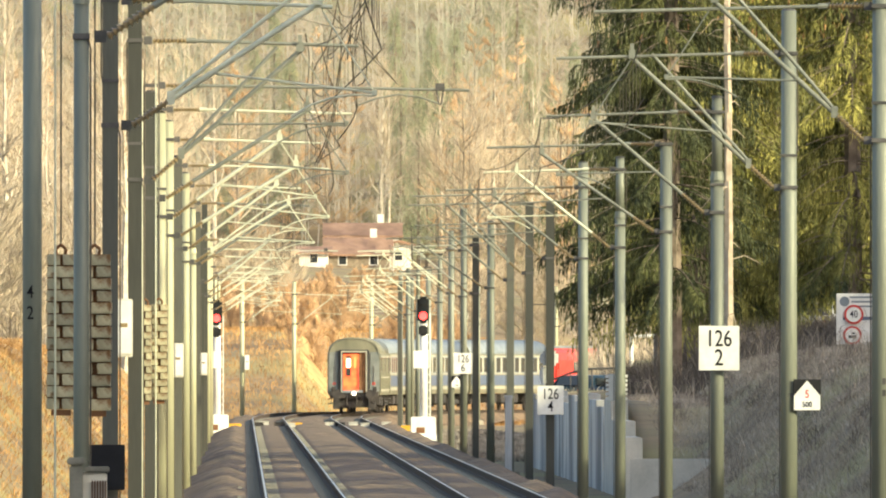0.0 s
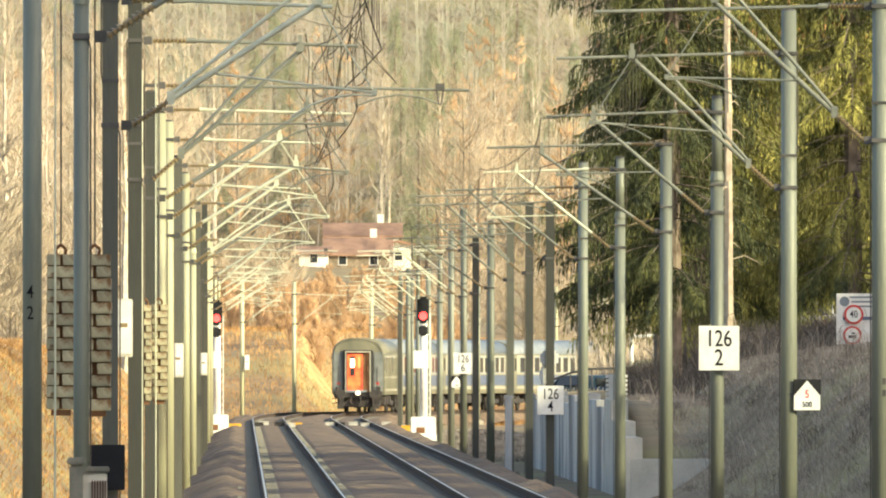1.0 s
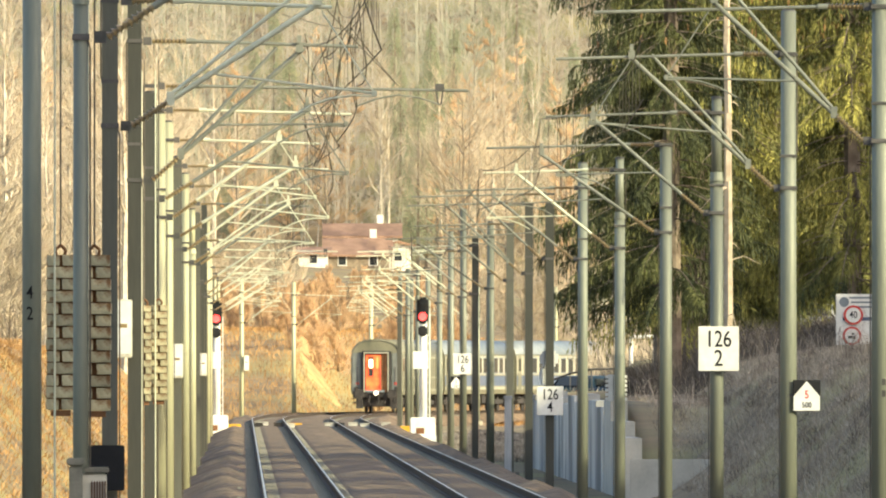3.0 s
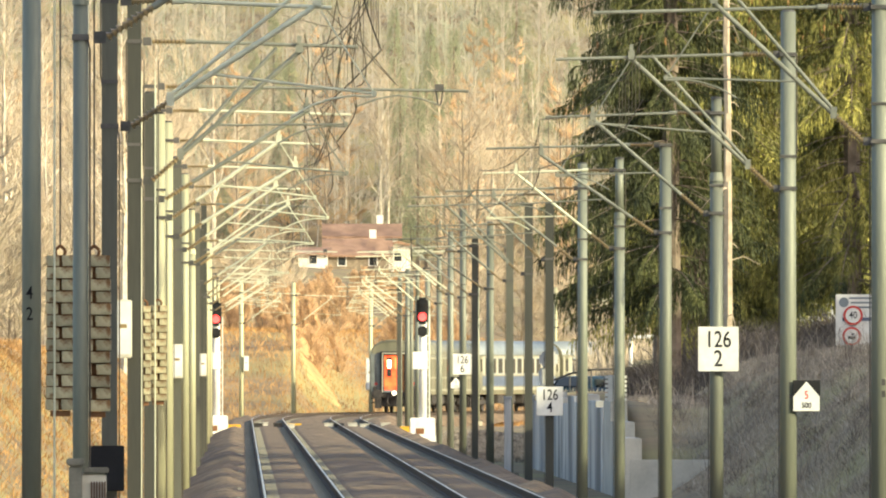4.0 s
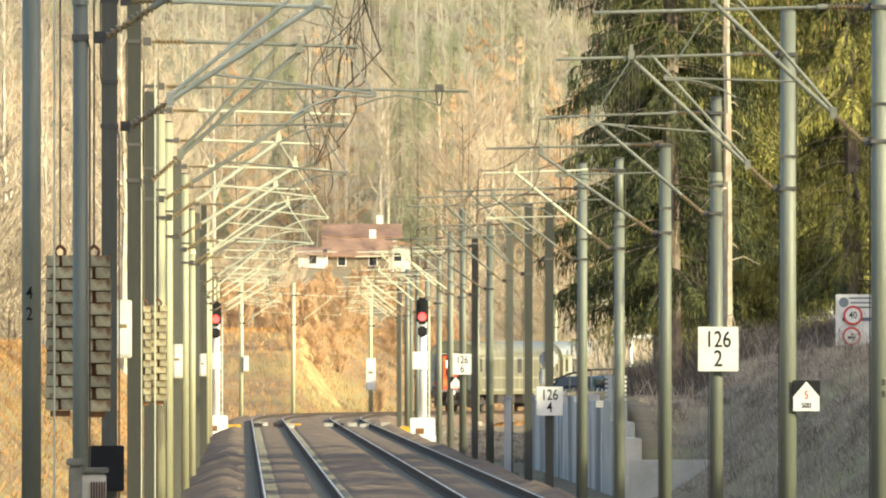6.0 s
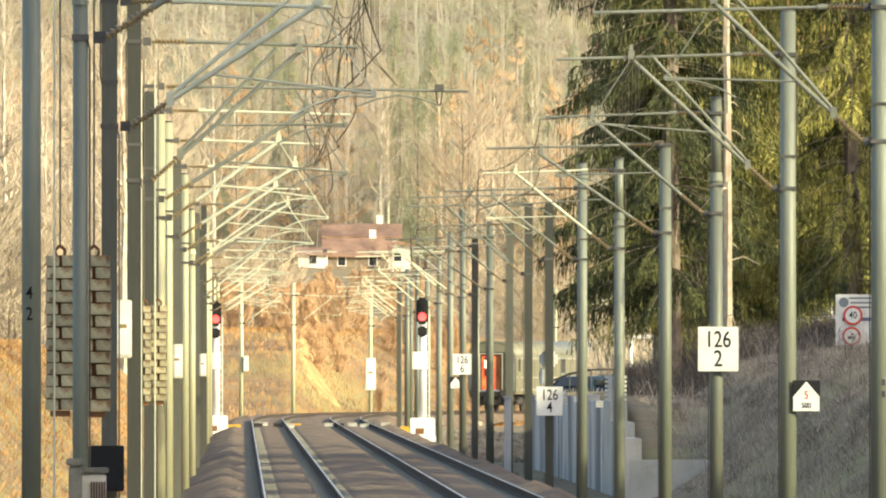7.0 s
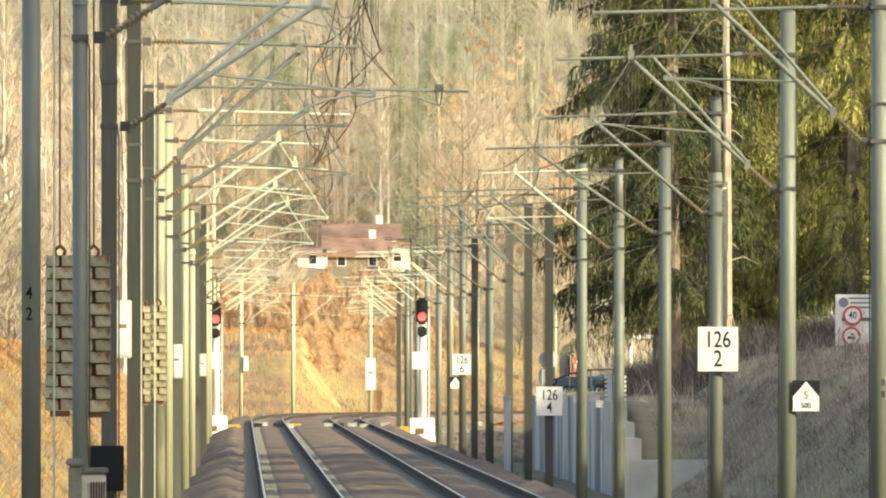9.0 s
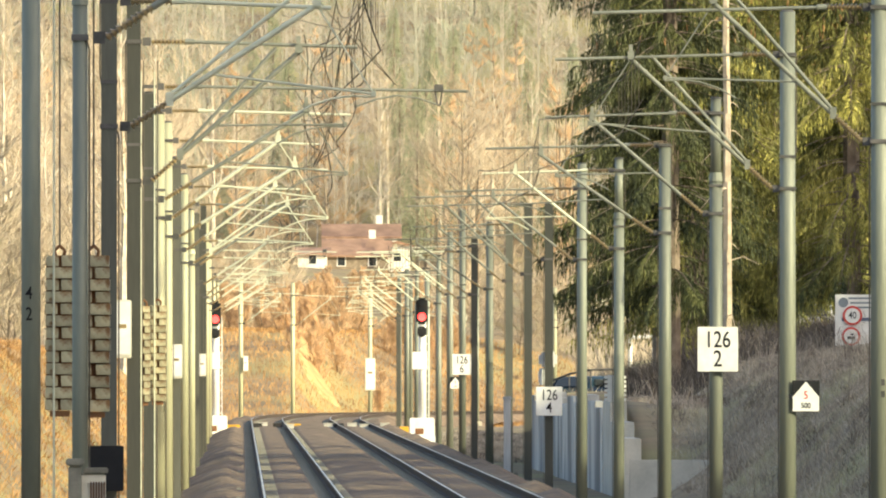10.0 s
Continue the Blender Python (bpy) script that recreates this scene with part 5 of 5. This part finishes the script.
def build_car(paint, label, at):
    t = thing("car", label, "car", "parked cars", at)
    side = [(-2.05, 0.35), (-2.1, 0.75), (-1.95, 0.92), (-1.35, 0.98), (-0.75, 1.42), (0.55, 1.45), (1.35, 1.02), (2.05, 0.92), (2.12, 0.6), (2.05, 0.35)]
    bm = bmesh.new()
    a = [bm.verts.new((x, -0.84 + (0.12 if z > 1.1 else 0), z)) for x, z in side]
    b = [bm.verts.new((x, 0.84 - (0.12 if z > 1.1 else 0), z)) for x, z in side]
    n = len(side)
    bm.faces.new(a)
    bm.faces.new(b)
    for k in range(n):
        bm.faces.new((a[k], a[(k + 1) % n], b[(k + 1) % n], b[k]))
    bmesh.ops.bevel(bm, geom=list(bm.edges), offset=0.05, segments=2, affect="EDGES")
    part("body", bm, paint, t, smooth=True)
    for s in (-1, 1):
        for cx, w in ((-0.42, 0.75), (0.45, 0.8)):
            part("side_window", boxm((cx, s * 0.79, 1.19), (w, 0.10, 0.30), 0.03), M["glass"], t)
        for cx in (-1.3, 1.3):
            w = part("wheel", tube(bmesh.new(), (cx, s * 0.66, 0.32), (cx, s * 0.86, 0.32), 0.32, seg=20), M["rubber"], t)
            part("rim", tube(bmesh.new(), (cx, s * 0.86, 0.32), (cx, s * 0.875, 0.32), 0.20, seg=14), M["silver"], w)
        part("headlight", boxm((2.06, s * 0.6, 0.74), (0.08, 0.34, 0.15), 0.02), M["white"], t)
        part("tail_light", boxm((-2.06, s * 0.65, 0.80), (0.06, 0.25, 0.15), 0.02), M["red"], t)
    for cx, rx in ((-1.06, 35), (0.98, -28)):
        part("windscreen", box(bmesh.new(), (0, 0, 0), (0.62, 1.30, 0.03), pose(cx, 0, 1.235, 0, -rx, 0)), M["glass"], t)
    return t


dark_car = build_car(M["car"], "dark teal car parked on the road bank", on_ground(13.0, 860, 65, 0.0))
build_car(M["silver"], "silver car parked under the spruces", on_ground(19.6, 775, 80, 0.0))
t = thing("guard_rail", "dark steel guard rail along the road bank", "guard rail")
rail_pts = [(11.75, 858, 2.02), (12.4, 857, 2.28), (13.2, 856, 2.44), (14.2, 856, 2.46), (15.4, 856, 2.46)]
part("beam", run(bmesh.new(), rail_pts, 0.04, 8), M["clamp"], t)
for px, py, pz in rail_pts:
    gz = float(height(px, py))
    part("post", tube(bmesh.new(), (px, py + 0.05, gz - 0.3), (px, py + 0.05, pz), 0.025), M["clamp"], t)
gz = float(height(15.45, 900))
t = thing("height_frame", "white painted pipe frame beside the road", "frame", at=pose(15.45, 900, gz))
part("post", tube(bmesh.new(), (0, 0, -0.3), (0, 0, 3.72 - gz), 0.075), M["white"], t)
part("crossbar", tube(bmesh.new(), (-0.05, 0, 3.72 - gz), (1.0, 0, 3.76 - gz), 0.07), M["white"], t)
part("post", tube(bmesh.new(), (0.95, 0, -0.3), (0.95, 0, 3.72 - gz), 0.075), M["white"], t)
gz = float(height(14.4, 790))
t = thing("warning_sign", "dark triangular road sign on a post seen from behind", "road sign", at=pose(14.4, 790, gz))
part("post", tube(bmesh.new(), (0, 0, -0.3), (0, 0, 4.45 - gz), 0.03), M["tube"], t)
bm = bmesh.new()
v3 = [bm.verts.new(p) for p in ((-0.42, -0.04, 4.4 - gz), (0.42, -0.04, 4.4 - gz), (0, -0.04, 3.6 - gz))]
r = bmesh.ops.extrude_face_region(bm, geom=[bm.faces.new(v3)])
bmesh.ops.translate(bm, verts=[e for e in r["geom"] if isinstance(e, bmesh.types.BMVert)], vec=(0, 0.02, 0))
part("plate", bm, M["under"], t)
part("strip", boxm((0, -0.05, 4.15 - gz), (0.08, 0.01, 0.3)), M["white"], t)

# ---- houses on the hill ----


def build_house(x, y, w, d, h, rise, label, wall, ridge_along_x=True, rz=0.0, windows=2):
    t = thing("house", label, "house", "houses on the hill", on_ground(x, y, rz, 0.0))
    part("wall", boxm((0, 0, h / 2 - 0.5), (w, d, h + 1.0)), wall, t)
    bm = bmesh.new()
    W, D = w / 2 + 0.45, d / 2 + 0.5
    if ridge_along_x:
        prof = [(-D, h - 0.15), (0, h + rise), (D, h - 0.15), (D, h - 0.35), (0, h + rise - 0.25), (-D, h - 0.35)]
        ends = [[bm.verts.new((sx * W, p, z)) for p, z in prof] for sx in (-1, 1)]
    else:
        prof = [(-W, h - 0.15), (0, h + rise), (W, h - 0.15), (W, h - 0.35), (0, h + rise - 0.25), (-W, h - 0.35)]
        ends = [[bm.verts.new((p, sy * D, z)) for p, z in prof] for sy in (-1, 1)]
    for e in ends:
        bm.faces.new(e)
    for k in range(6):
        bm.faces.new((ends[0][k], ends[0][(k + 1) % 6], ends[1][(k + 1) % 6], ends[1][k]))
    roof = part("roof", bm, M["tile"], t)
    bm = bmesh.new()
    e = w / 2 - 0.02 if ridge_along_x else d / 2 - 0.02
    for sgn in (-1, 1):
        pts = [(-d / 2, h - 0.3), (0, h + rise - 0.3), (d / 2, h - 0.3)] if ridge_along_x else [(-w / 2, h - 0.3), (0, h + rise - 0.3), (w / 2, h - 0.3)]
        bm.faces.new([bm.verts.new((sgn * e, p, z) if ridge_along_x else (p, sgn * e, z)) for p, z in pts])
    part("gable", bm, wall, t)
    if rise > 1:
        part("chimney", boxm((w * 0.25, 0.3, h + rise + 0.1), (0.7, 0.6, 1.6)), M["plaster"], roof)
    for i in range(windows):
        cx = (i + 0.5) / windows * w - w / 2
        win = part("window", boxm((cx, -d / 2 - 0.03, h * 0.55), (0.95, 0.08, 1.15)), M["white"], t)
        part("pane", boxm((cx, -d / 2 - 0.075, h * 0.55), (0.75, 0.02, 0.95)), M["glass"], win)
    return t


# The brown wall colour stands in for the front wall's shade.
build_house(11.8, 2330, 6.4, 7.0, 1.6, 1.6, "low house with a shade-browned wall and a red-brown tiled roof paled for haze", M["bark"])
build_house(16.0, 2335, 2.6, 6.0, 2.9, 0.3, "small white plastered house with a flat gable", M["plaster"], False, windows=1)
build_house(7.2, 2320, 3.0, 5.0, 1.6, 0.5, "small white shed with a low roof", M["plaster"], windows=1)
build_house(12.5, 2372, 7.5, 6.0, 3.4, 1.2, "distant house with a long brown roof and white chimney", M["plaster"])
build_house(15.8, 1650, 1.3, 3.0, 0.9, 0.7, "small hut with a red roof in the brush", M["plaster"], windows=1)

# a patch of sandy earth at the foot of the hill, lying along the slope; its sunlit streak is put into the colour
v, f = [], []
nu, nv = 26, 14
for i in range(nu + 1):
    for j in range(nv + 1):
        u, w = i / nu * 2 - 1, j / nv * 2 - 1
        x, y = 4.1 + u * 1.9 + w * 0.95, 1347 - u * 24 + w * 8
        edge = u * u + w * w + 0.5 * noise.noise((u * 2.5, w * 2.5, 4.0))
        v.append((x, y, float(height(x, y)) + 0.30 - 0.55 * edge + 0.12 * noise.noise((x * 2, y * 0.3, 0))))
for i in range(nu):
    f += [(i * (nv + 1) + j, i * (nv + 1) + j + 1, (i + 1) * (nv + 1) + j + 1, (i + 1) * (nv + 1) + j) for j in range(nv)]
tagged(new("lit_streak", raw("lit_streak", v, f, M["earth"])), "sandy ochre patch on the grassy slope, a sunlit streak put into its colour", "earth bank", kind="structure")

motions()
